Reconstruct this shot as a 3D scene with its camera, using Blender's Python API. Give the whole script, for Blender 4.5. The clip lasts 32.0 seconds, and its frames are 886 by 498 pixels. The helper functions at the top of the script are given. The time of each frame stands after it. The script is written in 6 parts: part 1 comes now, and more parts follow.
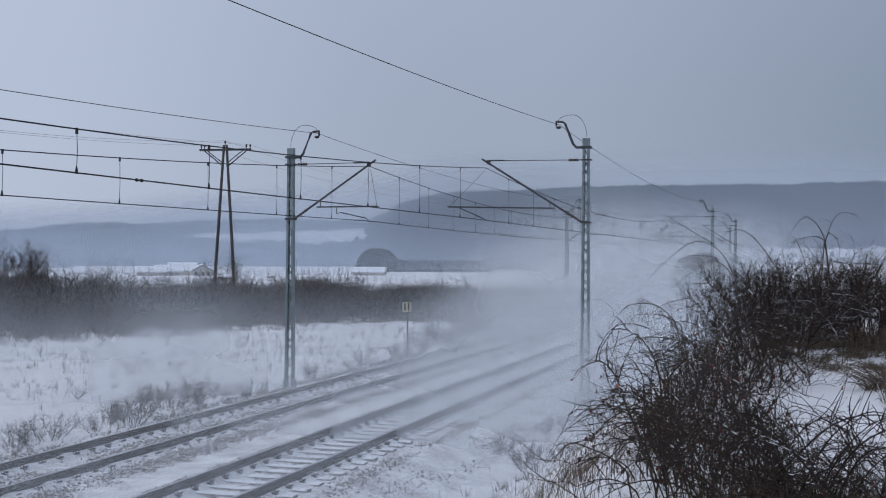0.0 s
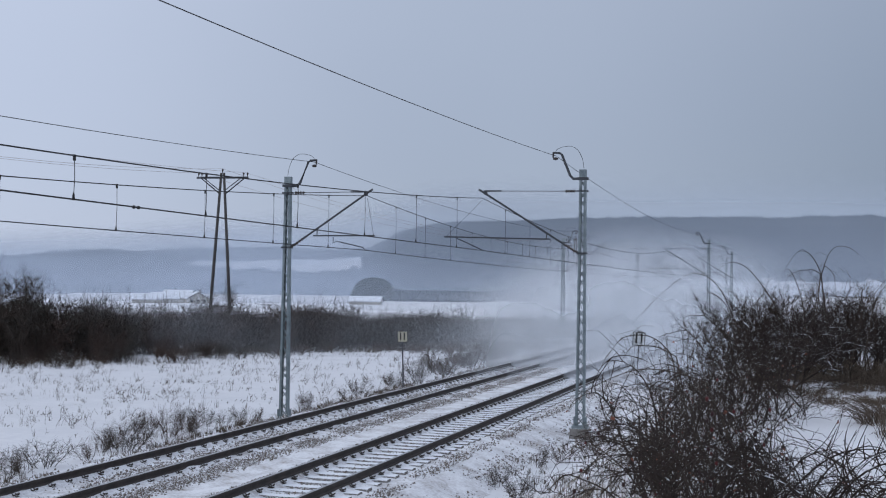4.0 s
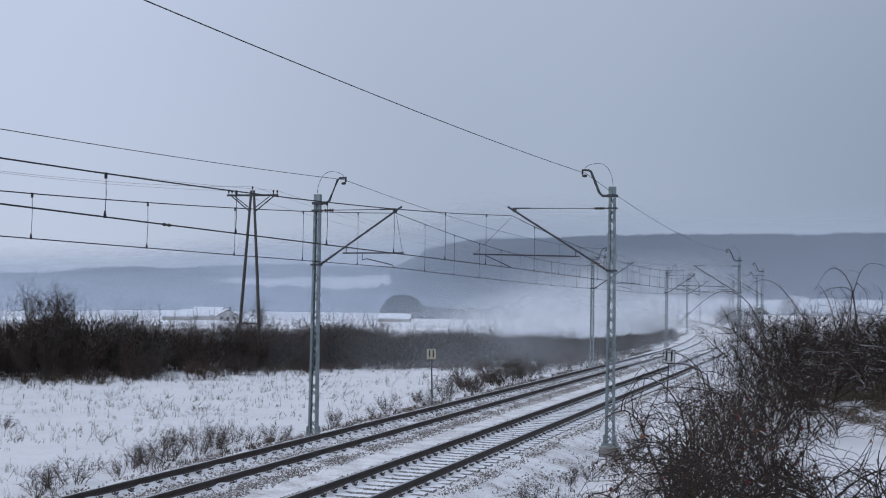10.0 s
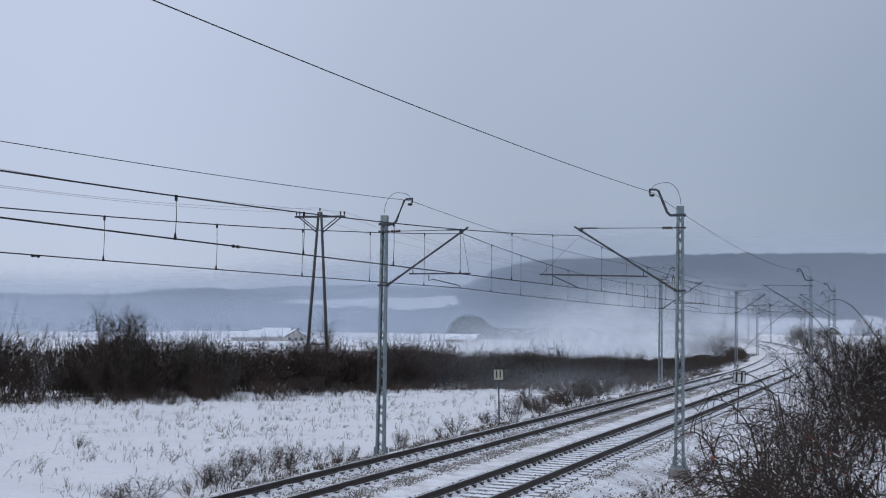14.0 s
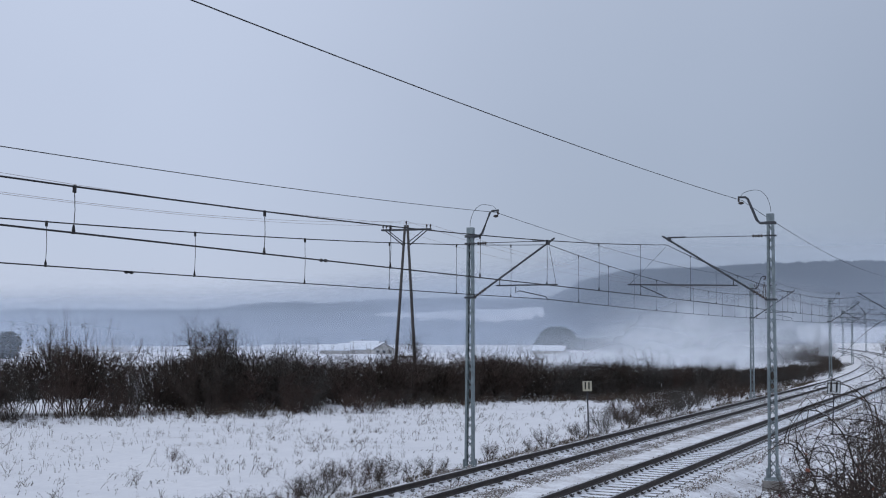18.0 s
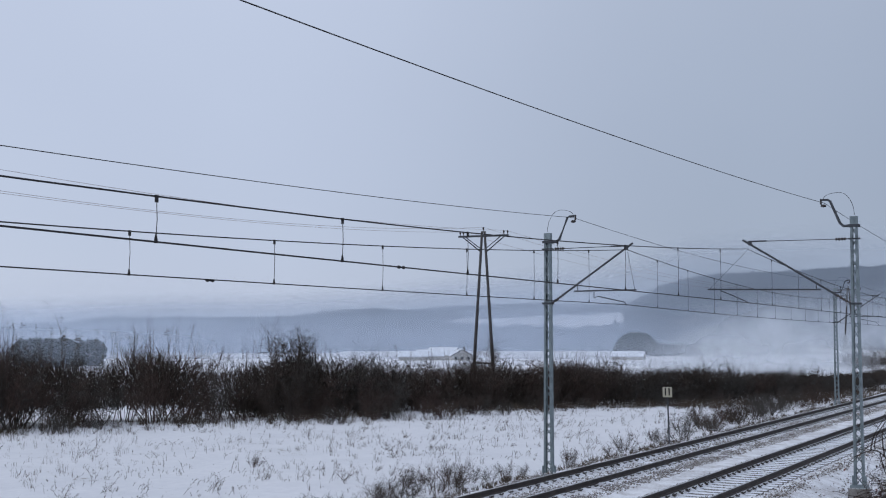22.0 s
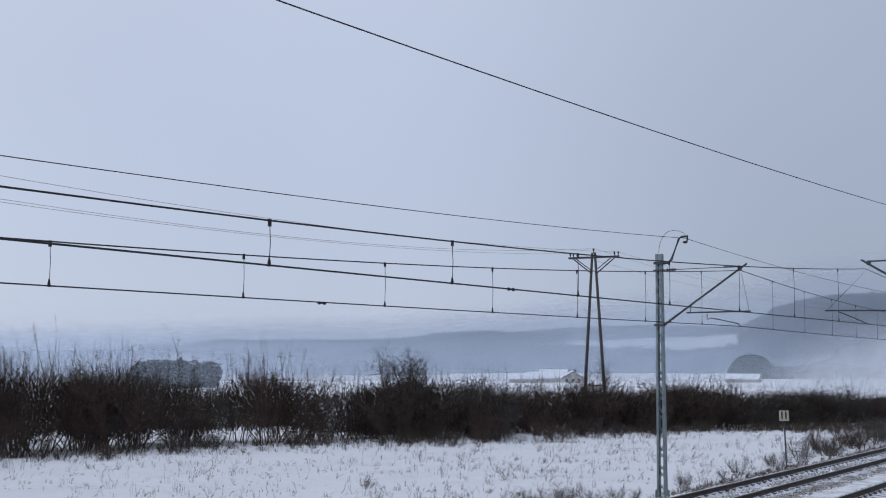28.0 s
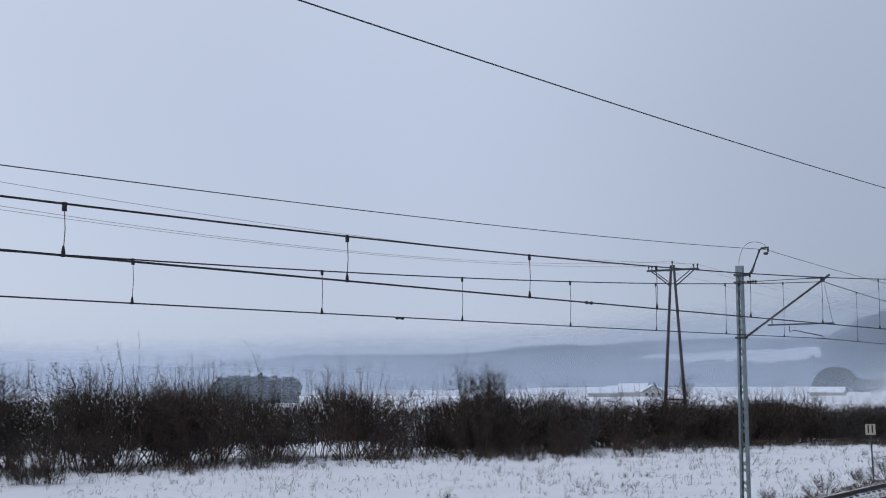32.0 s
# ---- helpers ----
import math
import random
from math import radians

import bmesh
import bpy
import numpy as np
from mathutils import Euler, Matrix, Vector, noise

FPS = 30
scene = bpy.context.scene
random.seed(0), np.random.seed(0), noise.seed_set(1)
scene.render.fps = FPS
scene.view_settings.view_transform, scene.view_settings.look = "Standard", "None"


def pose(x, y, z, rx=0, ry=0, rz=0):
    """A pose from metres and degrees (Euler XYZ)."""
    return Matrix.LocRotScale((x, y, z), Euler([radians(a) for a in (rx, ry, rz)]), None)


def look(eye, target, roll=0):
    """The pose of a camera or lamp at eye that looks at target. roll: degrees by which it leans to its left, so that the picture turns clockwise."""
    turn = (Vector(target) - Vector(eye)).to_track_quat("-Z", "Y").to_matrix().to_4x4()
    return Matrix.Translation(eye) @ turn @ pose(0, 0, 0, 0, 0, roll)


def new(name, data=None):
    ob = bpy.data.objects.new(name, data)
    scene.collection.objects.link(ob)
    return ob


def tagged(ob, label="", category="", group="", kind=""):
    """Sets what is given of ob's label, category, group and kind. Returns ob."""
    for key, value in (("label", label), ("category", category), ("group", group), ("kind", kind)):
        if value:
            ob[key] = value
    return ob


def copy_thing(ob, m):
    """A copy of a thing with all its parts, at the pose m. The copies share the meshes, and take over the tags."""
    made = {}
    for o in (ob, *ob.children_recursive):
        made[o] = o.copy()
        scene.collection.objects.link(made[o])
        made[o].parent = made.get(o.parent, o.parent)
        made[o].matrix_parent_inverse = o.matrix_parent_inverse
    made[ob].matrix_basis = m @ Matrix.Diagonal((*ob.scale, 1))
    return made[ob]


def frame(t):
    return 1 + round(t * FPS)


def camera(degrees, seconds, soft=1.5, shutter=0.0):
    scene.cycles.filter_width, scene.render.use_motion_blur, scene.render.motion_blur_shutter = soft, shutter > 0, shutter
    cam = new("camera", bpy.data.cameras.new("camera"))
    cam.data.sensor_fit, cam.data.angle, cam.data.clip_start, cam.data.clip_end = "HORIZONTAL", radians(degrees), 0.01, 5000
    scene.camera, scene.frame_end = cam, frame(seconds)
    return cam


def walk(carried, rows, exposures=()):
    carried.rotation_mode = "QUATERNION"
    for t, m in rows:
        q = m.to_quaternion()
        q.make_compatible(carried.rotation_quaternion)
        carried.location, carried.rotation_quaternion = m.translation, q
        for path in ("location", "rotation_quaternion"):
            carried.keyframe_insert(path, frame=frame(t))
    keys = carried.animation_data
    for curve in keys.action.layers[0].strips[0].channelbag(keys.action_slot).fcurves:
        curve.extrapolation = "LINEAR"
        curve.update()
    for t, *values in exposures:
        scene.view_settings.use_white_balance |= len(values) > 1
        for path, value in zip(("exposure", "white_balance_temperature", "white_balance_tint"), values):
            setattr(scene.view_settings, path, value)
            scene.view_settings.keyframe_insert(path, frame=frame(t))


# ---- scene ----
# ---------------------------------------------------------------- camera and its walk
cam = camera(38.48, 32.0, soft=1.1)
EXPOSURES = [(0, -0.15), (1, -0.08), (2.5, 0.0), (19, 0.0), (25, -0.05), (32, -0.05)]
# distance haze comes from coloured sheets: opacity near and far, then colour
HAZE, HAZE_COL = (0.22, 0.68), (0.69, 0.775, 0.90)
PATH = [
    (0.0, 15.974, 0.329, -0.339),
    (0.5, 15.839, 0.567, -0.526),
    (1.0, 15.494, 0.927, -0.803),
    (1.5, 15.236, 1.196, -0.824),
    (2.0, 15.360, 1.371, -0.921),
    (2.5, 15.526, 1.520, -0.923),
    (3.0, 15.512, 1.732, -0.921),
    (3.5, 15.663, 1.688, -0.930),
    (5.5, 16.056, 1.683, -0.697),
    (6.0, 16.250, 1.606, -0.836),
    (6.5, 16.394, 1.655, -0.757),
    (7.0, 16.459, 1.771, -0.879),
    (7.5, 16.574, 1.884, -0.877),
    (8.0, 16.778, 2.034, -0.968),
    (8.5, 16.918, 2.123, -1.020),
    (9.0, 16.978, 2.183, -1.101),
    (9.5, 16.992, 2.283, -1.024),
    (10.0, 17.105, 2.440, -0.904),
    (10.5, 17.454, 2.619, -0.682),
    (11.0, 17.870, 2.768, -0.580),
    (11.5, 18.182, 2.891, -0.319),
    (12.0, 18.531, 3.005, -0.217),
    (12.5, 18.815, 3.040, -0.397),
    (13.0, 19.141, 3.048, -0.550),
    (13.5, 19.634, 3.103, -0.680),
    (14.0, 20.113, 3.320, -0.825),
    (14.5, 20.621, 3.515, -0.809),
    (16.5, 22.750, 3.735, -0.459),
    (17.0, 23.224, 3.795, -0.393),
    (17.5, 23.623, 3.828, -0.440),
    (18.0, 24.049, 3.818, -0.302),
    (18.5, 24.440, 3.695, -0.294),
    (19.0, 24.865, 3.629, -0.116),
    (19.5, 25.320, 3.665, -0.070),
    (20.0, 25.764, 3.750, -0.139),
    (20.5, 26.295, 3.854, -0.044),
    (21.0, 26.818, 3.945, -0.046),
    (21.5, 27.235, 4.038, 0.055),
    (22.0, 27.560, 4.088, -0.074),
    (22.5, 27.858, 4.118, -0.181),
    (23.0, 28.145, 4.195, -0.108),
    (23.5, 28.467, 4.294, 0.063),
    (24.0, 28.765, 4.405, 0.183),
    (24.5, 29.039, 4.618, 0.283),
    (26.5, 30.470, 4.737, -0.188),
    (27.0, 31.299, 4.876, -0.012),
    (27.5, 31.932, 4.974, -0.132),
    (28.0, 32.520, 5.072, -0.112),
    (28.5, 33.003, 5.223, -0.144),
    (29.0, 33.465, 5.268, -0.321),
    (29.5, 33.827, 5.389, -0.160),
    (30.0, 34.264, 5.383, -0.090),
    (30.5, 34.630, 5.419, -0.047),
    (31.0, 35.037, 5.506, 0.048),
    (31.5, 35.454, 5.585, 0.052),
    (32.0, 36.033, 5.725, 0.175),
]
walk(cam, [(t, pose(0.0, 0.0, 3.93, 90 + tilt, lean, turn)) for t, turn, tilt, lean in PATH], EXPOSURES)

SKY_DARK, SKY_MID, SKY_LIGHT, SKY_BACK, SKY_TOP = (0.20, 0.25, 0.345), (0.335, 0.396, 0.518), (0.487, 0.555, 0.712), (0.60, 0.66, 0.80), (0.602, 0.665, 0.812)
MIST_COL = (0.80, 0.84, 0.885, 1)
# blown snow: width, height, density, grain, then rows of seconds and place
MIST = [
    (16, 4.5, 0.26, 0.25, [(0, -8.5, 13.5, -0.6), (0.9, -9.1, 13.5, -1.5), (2.0, -10.5, 13.5, -4.5), (32, -10.5, 13.5, -5)]),
    (17, 4.5, 0.26, 0.25, [(0, -9, 15.2, -0.6), (0.9, -9.6, 15.2, -1.5), (2.0, -11, 15.2, -4.5), (32, -11, 15.2, -5)]),
    (18, 4.5, 0.26, 0.25, [(0, -9, 17, -0.6), (0.9, -9.6, 17, -1.5), (2.0, -11, 17, -4.5), (32, -11, 17, -5)]),
    (19, 4.5, 0.26, 0.25, [(0, -9, 18.8, -0.6), (0.9, -9.6, 18.8, -1.5), (2.0, -11, 18.8, -4.5), (32, -11, 18.8, -5)]),
    (21, 4.5, 0.26, 0.25, [(0, -9, 20.8, -0.6), (0.9, -9.6, 20.8, -1.5), (2.0, -11, 20.8, -4.5), (32, -11, 20.8, -5)]),
    (38, 6, 0.50, 0.16, [(0, -24, 36, -0.2), (1.2, -26, 36, -0.9), (2.6, -29, 37, -4.2), (32, -30, 37, -5)]),
    (26, 6, 0.32, 0.18, [(0, -8, 23, -0.9), (1, -9.5, 23, -1.7), (2, -13, 23, -4.5), (32, -13, 23, -5)]),
    (28, 6, 0.38, 0.19, [(0, -7.5, 25.8, -0.7), (1.1, -9, 25.8, -1.5), (2.2, -12.5, 25.8, -4.5), (32, -13, 25.8, -5)]),
    (28, 7, 0.62, 0.17, [(0, -6.5, 29, -0.4), (1.2, -7.5, 29, -1.2), (2.4, -11, 29, -4.5), (32, -12, 29, -5)]),
    (20, 7.0, 0.62, 0.2, [(0, -4.8, 32, -0.1), (1, -5.4, 32, -0.7), (2, -7.0, 32, -3.2), (3, -8.0, 32, -5), (32, -9, 32, -5.5)]),
    (24, 7.5, 0.82, 0.16, [(0, -7, 35, -0.4), (1.6, -8, 35, -1.0), (3.2, -9.5, 36, -4.8), (32, -10, 36, -5.5)]),
    (20, 8, 0.9, 0.15, [(0, -7.5, 41, -0.4), (1.9, -9, 42, -0.7), (3.6, -10.5, 43, -5), (32, -11, 43, -5.5)]),
    (20, 8, 0.72, 0.15, [(0, -7.5, 47, -0.2), (2.4, -9, 48, -0.4), (4.4, -11, 50, -5), (32, -11, 50, -5.5)]),
    (20, 8.5, 0.75, 0.14, [(0, -8, 54, 0), (3, -9.5, 56, -0.2), (5.5, -11.5, 59, -5), (32, -12, 59, -6)]),
    (20, 9, 0.75, 0.13, [(0, -9, 62, 0.3), (4, -10, 65, 0), (7, -12, 69, -5.2), (32, -12, 69, -6)]),
    (21, 11, 0.75, 0.12, [(0, -12, 71, 1.5), (5.5, -11.5, 76, 0.8), (8.5, -13, 81, -6), (32, -14, 81, -7)]),
    (22, 13, 0.58, 0.11, [(0, -14, 81, 2.5), (6.5, -12.5, 87, 1.5), (9.5, -14, 91, -6), (32, -15, 91, -8)]),
    (23, 14, 0.52, 0.10, [(0, -15.5, 92, 3), (6, -13.5, 98, 2), (9, -15, 102, -6), (32, -17, 105, -8)]),
    (24, 15, 0.52, 0.09, [(0, -16.5, 105, 3), (7, -13.5, 111, 2), (10.5, -15, 116, -6), (12, -16, 116, -8), (32, -22, 119, -9)]),
    (44, 7, 0.55, 0.15, [(0, -32, 52, 0.2), (2, -35, 54, -0.8), (4, -38, 56, -4.5), (32, -38, 56, -5.5)]),
    (54, 8, 0.30, 0.10, [(0, -36, 74, 0.3), (8, -38, 78, 0), (14, -42, 82, -1), (19, -46, 84, -4.5), (32, -48, 84, -5)]),
    (40, 13, 0.9, 0.08, [(0, -17, 138, 2.5), (6, -22, 145, 2), (10, -34, 150, 1.2), (16, -44, 152, 0), (24, -50, 154, -4), (30, -52, 156, -8), (32, -52, 156, -8.5)]),
    (40, 10, 0.6, 0.09, [(0, -14, 150, 1.5), (6, -20, 156, 1.5), (11, -38, 160, 0.5), (19, -46, 164, -3.5), (23, -50, 166, -8), (32, -50, 166, -8)]),
    (30, 7, 0.55, 0.12, [(0, -13, 84, 0.6), (6, -14.5, 84, 0.6), (11, -16, 84, 0.0), (14, -17, 84, -1.6), (17, -18, 84, -3.8), (32, -20, 84, -5)]),
    (56, 20, 1.1, 0.06, [(0, -18, 195, 4), (8, -26, 205, 4), (13, -37, 210, 4), (22, -42, 215, 3.5), (32, -44, 220, 2.5)]),
    (40, 12, 1.15, 0.09, [(0, -18, 182, 1.5), (6, -30, 182, 1.8), (10, -36, 182, 1.6), (17, -43, 182, 1.2), (24, -45, 182, 0.6), (32, -47, 182, -0.5)]),
    (34, 10, 1.0, 0.11, [(0, -20, 168, 1.0), (6, -27, 168, 1.2), (10, -31, 168, 1.0), (17, -37, 168, 0.4), (24, -39, 168, -2.0), (32, -42, 168, -6)]),
    (80, 14, 0.28, 0.05, [(0, -45, 235, 1), (32, -60, 235, 0)]),
]
# low scrub: x, y, height
SCRUB = [(-18.0, 32.3, 0.9), (-18.3, 31.5, 0.8), (-17.9, 33.8, 0.9), (-18.1, 35.2, 0.9), (-18.3, 36.8, 0.7), (-17.9, 37.5, 0.5), (-17.4, 43.2, 0.7), (-18.3, 39.6, 0.5), (-17.6, 48.1, 0.5), (-17.5, 49.5, 1.0), (-17.5, 54.2, 0.8), (-17.4, 56.7, 0.9), (-17.9, 63.9, 1.6), (-18.2, 69.7, 1.7), (-18.5, 74.1, 1.8), (-18.9, 65.7, 1.5), (-19.9, 73.4, 1.6), (-17.7, 27.2, 0.8), (-17.7, 26.3, 0.7), (-17.5, 25.4, 0.7), (-17.5, 30.7, 0.8), (-17.5, 28.9, 0.6), (-17.4, 34.6, 0.6)]
SCRUB += [(-17.3, 37.4, 0.4), (-17.5, 39.2, 0.5), (-18.1, 30.5, 0.8), (-6.0, 27.9, 0.6), (-6.7, 28.5, 0.5), (-6.4, 31.7, 0.6), (-5.9, 40.3, 0.9), (-6.0, 32.9, 0.6), (-5.7, 26.3, 0.6), (-5.6, 36.5, 0.8), (-5.2, 33, 0.7), (-27.3, 37.6, 0.6), (-19.4, 36.1, 0.6), (-19.6, 35.0, 0.7), (-19.5, 37.9, 0.5), (-18.4, 45.5, 0.5), (-18.4, 56.0, 0.6), (-18.3, 60.2, 1.2), (-18.6, 78.5, 1.6), (-19.5, 83.0, 1.5), (-20.5, 90.0, 1.6), (-19.0, 97.0, 1.6), (-21.0, 104.0, 1.6)]
SCRUB += [(-17.6 - 2.6 * ((i * 0.37) % 1) - 0.04 * (i - 8), 62.0 + 2.3 * i, 0.7 + 0.7 * ((i * 0.61) % 1)) for i in range(22)]
STALKS = [(-57.5 + 1.1 * math.sin(i * 2.3) + 0.9 * (i % 7), 34.0 + 0.5 * i + 0.8 * math.cos(i * 1.7), 4.7 + 0.9 * abs(math.sin(i * 1.9))) for i in range(60)] + [(-48.0, 66.5, 5.0), (-48.6, 65.2, 4.8), (-47.3, 67.2, 4.7), (-43.2, 74.5, 4.5), (-42.8, 75.3, 4.4), (-51.5, 53.0, 6.2)]
# plants close to the camera
# bearing left of the line, distance, elevation of the top
FRONT_BUSHES = [(5.2, 7.2, -6.0), (0.0, 5.6, -6.5), (-1.5, 5.5, -6.7), (1.7, 5.7, -6.2), (3.7, 9.6, -3.9), (4.6, 9.2, -3.9), (5.2, 6.8, -6.4), (0.8, 5.6, -7.0), (-0.8, 5.7, -6.5), (-2.2, 5.8, -6.3), (-3.0, 5.6, -6.4), (-1.4, 6.0, -6.5), (4.4, 5.9, -7.0), (2.8, 5.9, -6.2), (3.5, 6.6, -5.6), (2.3, 10.6, -2.7), (3.0, 10.1, -3.1), (1.2, 11.0, -2.6), (3.9, 10.4, -2.7), (3.4, 11.2, -2.5), (3.2, 11.8, -1.9), (2.0, 11.9, -1.9), (0.8, 13.0, -1.9), (-0.6, 13.0, -2.0), (-1.8, 13.0, -2.0)]
SPARSE_BUSHES = [(5.6, 6.6, -6.4), (1.2, 6.2, -7.0), (-0.4, 6.3, -7.0), (-1.8, 6.2, -7.2), (5.7, 9.2, -4.0), (6.3, 8.2, -4.8), (6.0, 7.4, -5.6), (5.4, 7.0, -5.9), (2.0, 6.6, -6.6), (4.6, 8.2, -3.9), (6.0, 9.6, -2.9), (6.4, 8.6, -4.2)]
# x, y, height
SIDE_BUSHES = [(3.5, 12.4, -0.5), (4.0, 12.2, -0.9), (4.5, 12.0, -1.5), (4.9, 12.2, -1.9), (5.3, 11.6, -2.7)]
BACK_BUSHES = [(-0.33, 12.3, 0.80), (-0.36, 13.2, 0.86), (-0.40, 13.6, 0.85), (-0.18, 13.0, 0.78), (-0.14, 14.2, 0.95), (0.09, 14.0, 0.88), (0.4, 15.0, 0.93), (0.61, 14.2, 0.87), (0.80, 15.2, 0.9), (1.08, 14.0, 0.86), (1.31, 15.4, 0.89), (1.73, 14.4, 0.88), (0.2, 15.8, 0.88), (-0.33, 14.8, 0.95)]
TUSSOCKS = [(0.56, 10.3, 0.25), (0.70, 10.6, 0.26), (0.86, 10.9, 0.22), (1.04, 10.7, 0.25), (0.66, 9.7, 0.18), (0.95, 10.0, 0.22), (1.2, 10.4, 0.24), (-0.15, 12.3, 0.13), (0.02, 12.8, 0.13), (0.07, 12.17, 0.13), (0.24, 11.84, 0.13), (0.41, 12.55, 0.12), (0.46, 12.7, 0.14), (0.63, 11.95, 0.12), (0.8, 11.99, 0.14), (0.85, 12.73, 0.12), (1.02, 12.5, 0.14), (1.19, 11.82, 0.11), (1.24, 12.23, 0.15), (1.41, 12.8, 0.11)]
# long canes: foot, then the highest point and the tip seen from the foot
HIGH_CANES = [((-0.65, 12.3, 3.73), (-0.35, 0.35), (-0.91, -0.14)), ((-0.21, 12.3, 3.74), (-0.34, 0.43), (-0.6, 0.34)), ((-0.66, 12.2, 3.73), (-0.2, 0.17), (-0.49, -0.04)), ((0.12, 12.4, 3.8), (0.15, 0.52), (0.39, 0.46)), ((0.16, 12.4, 4.12), (-0.16, 0.2), (-0.32, -0.0)), ((0.16, 12.4, 4.06), (0.07, 0.1), (0.15, -0.15)), ((0.17, 12.4, 4.09), (-0.13, 0.05), (-0.29, -0.02)), ((0.02, 12.5, 3.74), (-0.11, 0.36), (-0.21, 0.37)), ((0.51, 12.0, 3.73), (0.14, 0.23), (0.32, 0.43)), ((0.61, 12.0, 3.79), (0.09, 0.18), (0.26, 0.28))]
LOW_CANES = [((-0.94, 9.6, 3.45), (-0.25, 0.14), (-0.51, -0.05)), ((-0.88, 9.4, 3.44), (-0.25, 0.08), (-0.41, -0.03)), ((-0.61, 8.6, 3.32), (-0.53, 0.05), (-0.89, -0.22)), ((-0.71, 8.4, 3.24), (-0.33, 0.07), (-0.52, -0.02)), ((-0.39, 6.6, 2.82), (-0.42, 0.36), (-0.81, 0.23)), ((-0.81, 6.0, 2.92), (-0.22, 0.12), (-0.39, 0.02)), ((-0.72, 6.8, 3.03), (-0.3, 0.11), (-0.45, -0.02)), ((-0.24, 6.6, 2.83), (-0.03, 0.37), (0.03, 0.57)), ((-0.13, 6.8, 2.83), (-0.02, 0.32), (0.14, 0.56)), ((-0.56, 9.0, 3.16), (0.3, 0.24), (0.53, 0.17)), ((-0.46, 11.0, 3.28), (0.37, 0.25), (0.64, 0.11))]
# ---------------------------------------------------------------- world and light
EYE = (0.0, 0.0, 3.93)


def ramp(nt, fac, stops, interp="LINEAR"):
    n = nt.nodes.new("ShaderNodeValToRGB")
    n.color_ramp.interpolation = interp
    while len(n.color_ramp.elements) < len(stops):
        n.color_ramp.elements.new(0.5)
    for e, (p, c) in zip(n.color_ramp.elements, stops):
        e.position = p
        e.color = (*c, 1) if len(c) == 3 else c
    nt.links.new(fac, n.inputs[0])
    return n.outputs[0]


def math_node(nt, op, a, b=0.5, c=0.0, clamp=False):
    n = nt.nodes.new("ShaderNodeMath")
    n.operation, n.use_clamp = op, clamp
    for i, v in enumerate((a, b, c)):
        if isinstance(v, (int, float)):
            n.inputs[i].default_value = v
        else:
            nt.links.new(v, n.inputs[i])
    return n.outputs[0]


def mix_col(nt, fac, a, b, mode="MIX"):
    n = nt.nodes.new("ShaderNodeMix")
    n.data_type, n.blend_type = "RGBA", mode
    for sock, v in ((n.inputs[0], fac), (n.inputs[6], a), (n.inputs[7], b)):
        if isinstance(v, (int, float)):
            sock.default_value = v
        elif isinstance(v, tuple):
            sock.default_value = (*v, 1)
        else:
            nt.links.new(v, sock)
    return n.outputs[2]


scene.cycles.transparent_max_bounces = 24
world = bpy.data.worlds.new("overcast")
scene.world = world
world.use_nodes = True
wt = world.node_tree
wt.nodes.clear()
tc = wt.nodes.new("ShaderNodeTexCoord")
sep = wt.nodes.new("ShaderNodeSeparateXYZ")
wt.links.new(tc.outputs["Generated"], sep.inputs[0])
# thinner cloud towards the west (left of the line), heavier snow cloud ahead
side = math_node(wt, "MULTIPLY_ADD", sep.outputs[0], -0.80, 0.0)
side = math_node(wt, "MULTIPLY_ADD", sep.outputs[1], -0.60, side)
side = math_node(wt, "MULTIPLY_ADD", side, 0.5, 0.5, True)
low = ramp(wt, side, [(0.12, SKY_DARK), (0.30, SKY_MID), (0.50, SKY_LIGHT), (1.0, SKY_BACK)], "EASE")
wn = wt.nodes.new("ShaderNodeTexNoise")
wn.inputs["Scale"].default_value, wn.inputs["Detail"].default_value = 1.6, 4
wt.links.new(tc.outputs["Generated"], wn.inputs["Vector"])
up = ramp(wt, sep.outputs[2], [(0.03, (0, 0, 0)), (0.85, (1, 1, 1))], "EASE")
deck = mix_col(wt, up, low, SKY_TOP)
cloud = ramp(wt, wn.outputs["Fac"], [(0.25, (0.93, 0.93, 0.94)), (0.75, (1.06, 1.06, 1.05))])
deck = mix_col(wt, 1.0, deck, cloud, "MULTIPLY")
sky = wt.nodes.new("ShaderNodeTexSky")
sky.sky_type, sky.sun_disc = "NISHITA", False
sky.sun_elevation, sky.sun_rotation = radians(28), radians(-110)
bg1, bg2, add = (wt.nodes.new("ShaderNodeBackground"), wt.nodes.new("ShaderNodeBackground"), wt.nodes.new("ShaderNodeAddShader"))
wt.links.new(sky.outputs[0], bg1.inputs[0])
bg1.inputs[1].default_value = 0.008
wt.links.new(deck, bg2.inputs[0])
bg2.inputs[1].default_value = 1.0
wt.links.new(bg1.outputs[0], add.inputs[0])
wt.links.new(bg2.outputs[0], add.inputs[1])
wo = wt.nodes.new("ShaderNodeOutputWorld")
wt.links.new(add.outputs[0], wo.inputs[0])

sun = new("sun", bpy.data.lights.new("sun", "SUN"))
sun.data.energy, sun.data.angle, sun.data.color = 0.5, radians(30), (1.0, 0.96, 0.9)
sun.matrix_world = look((-60, -25, 45), (0, 0, 0))

# ---------------------------------------------------------------- materials


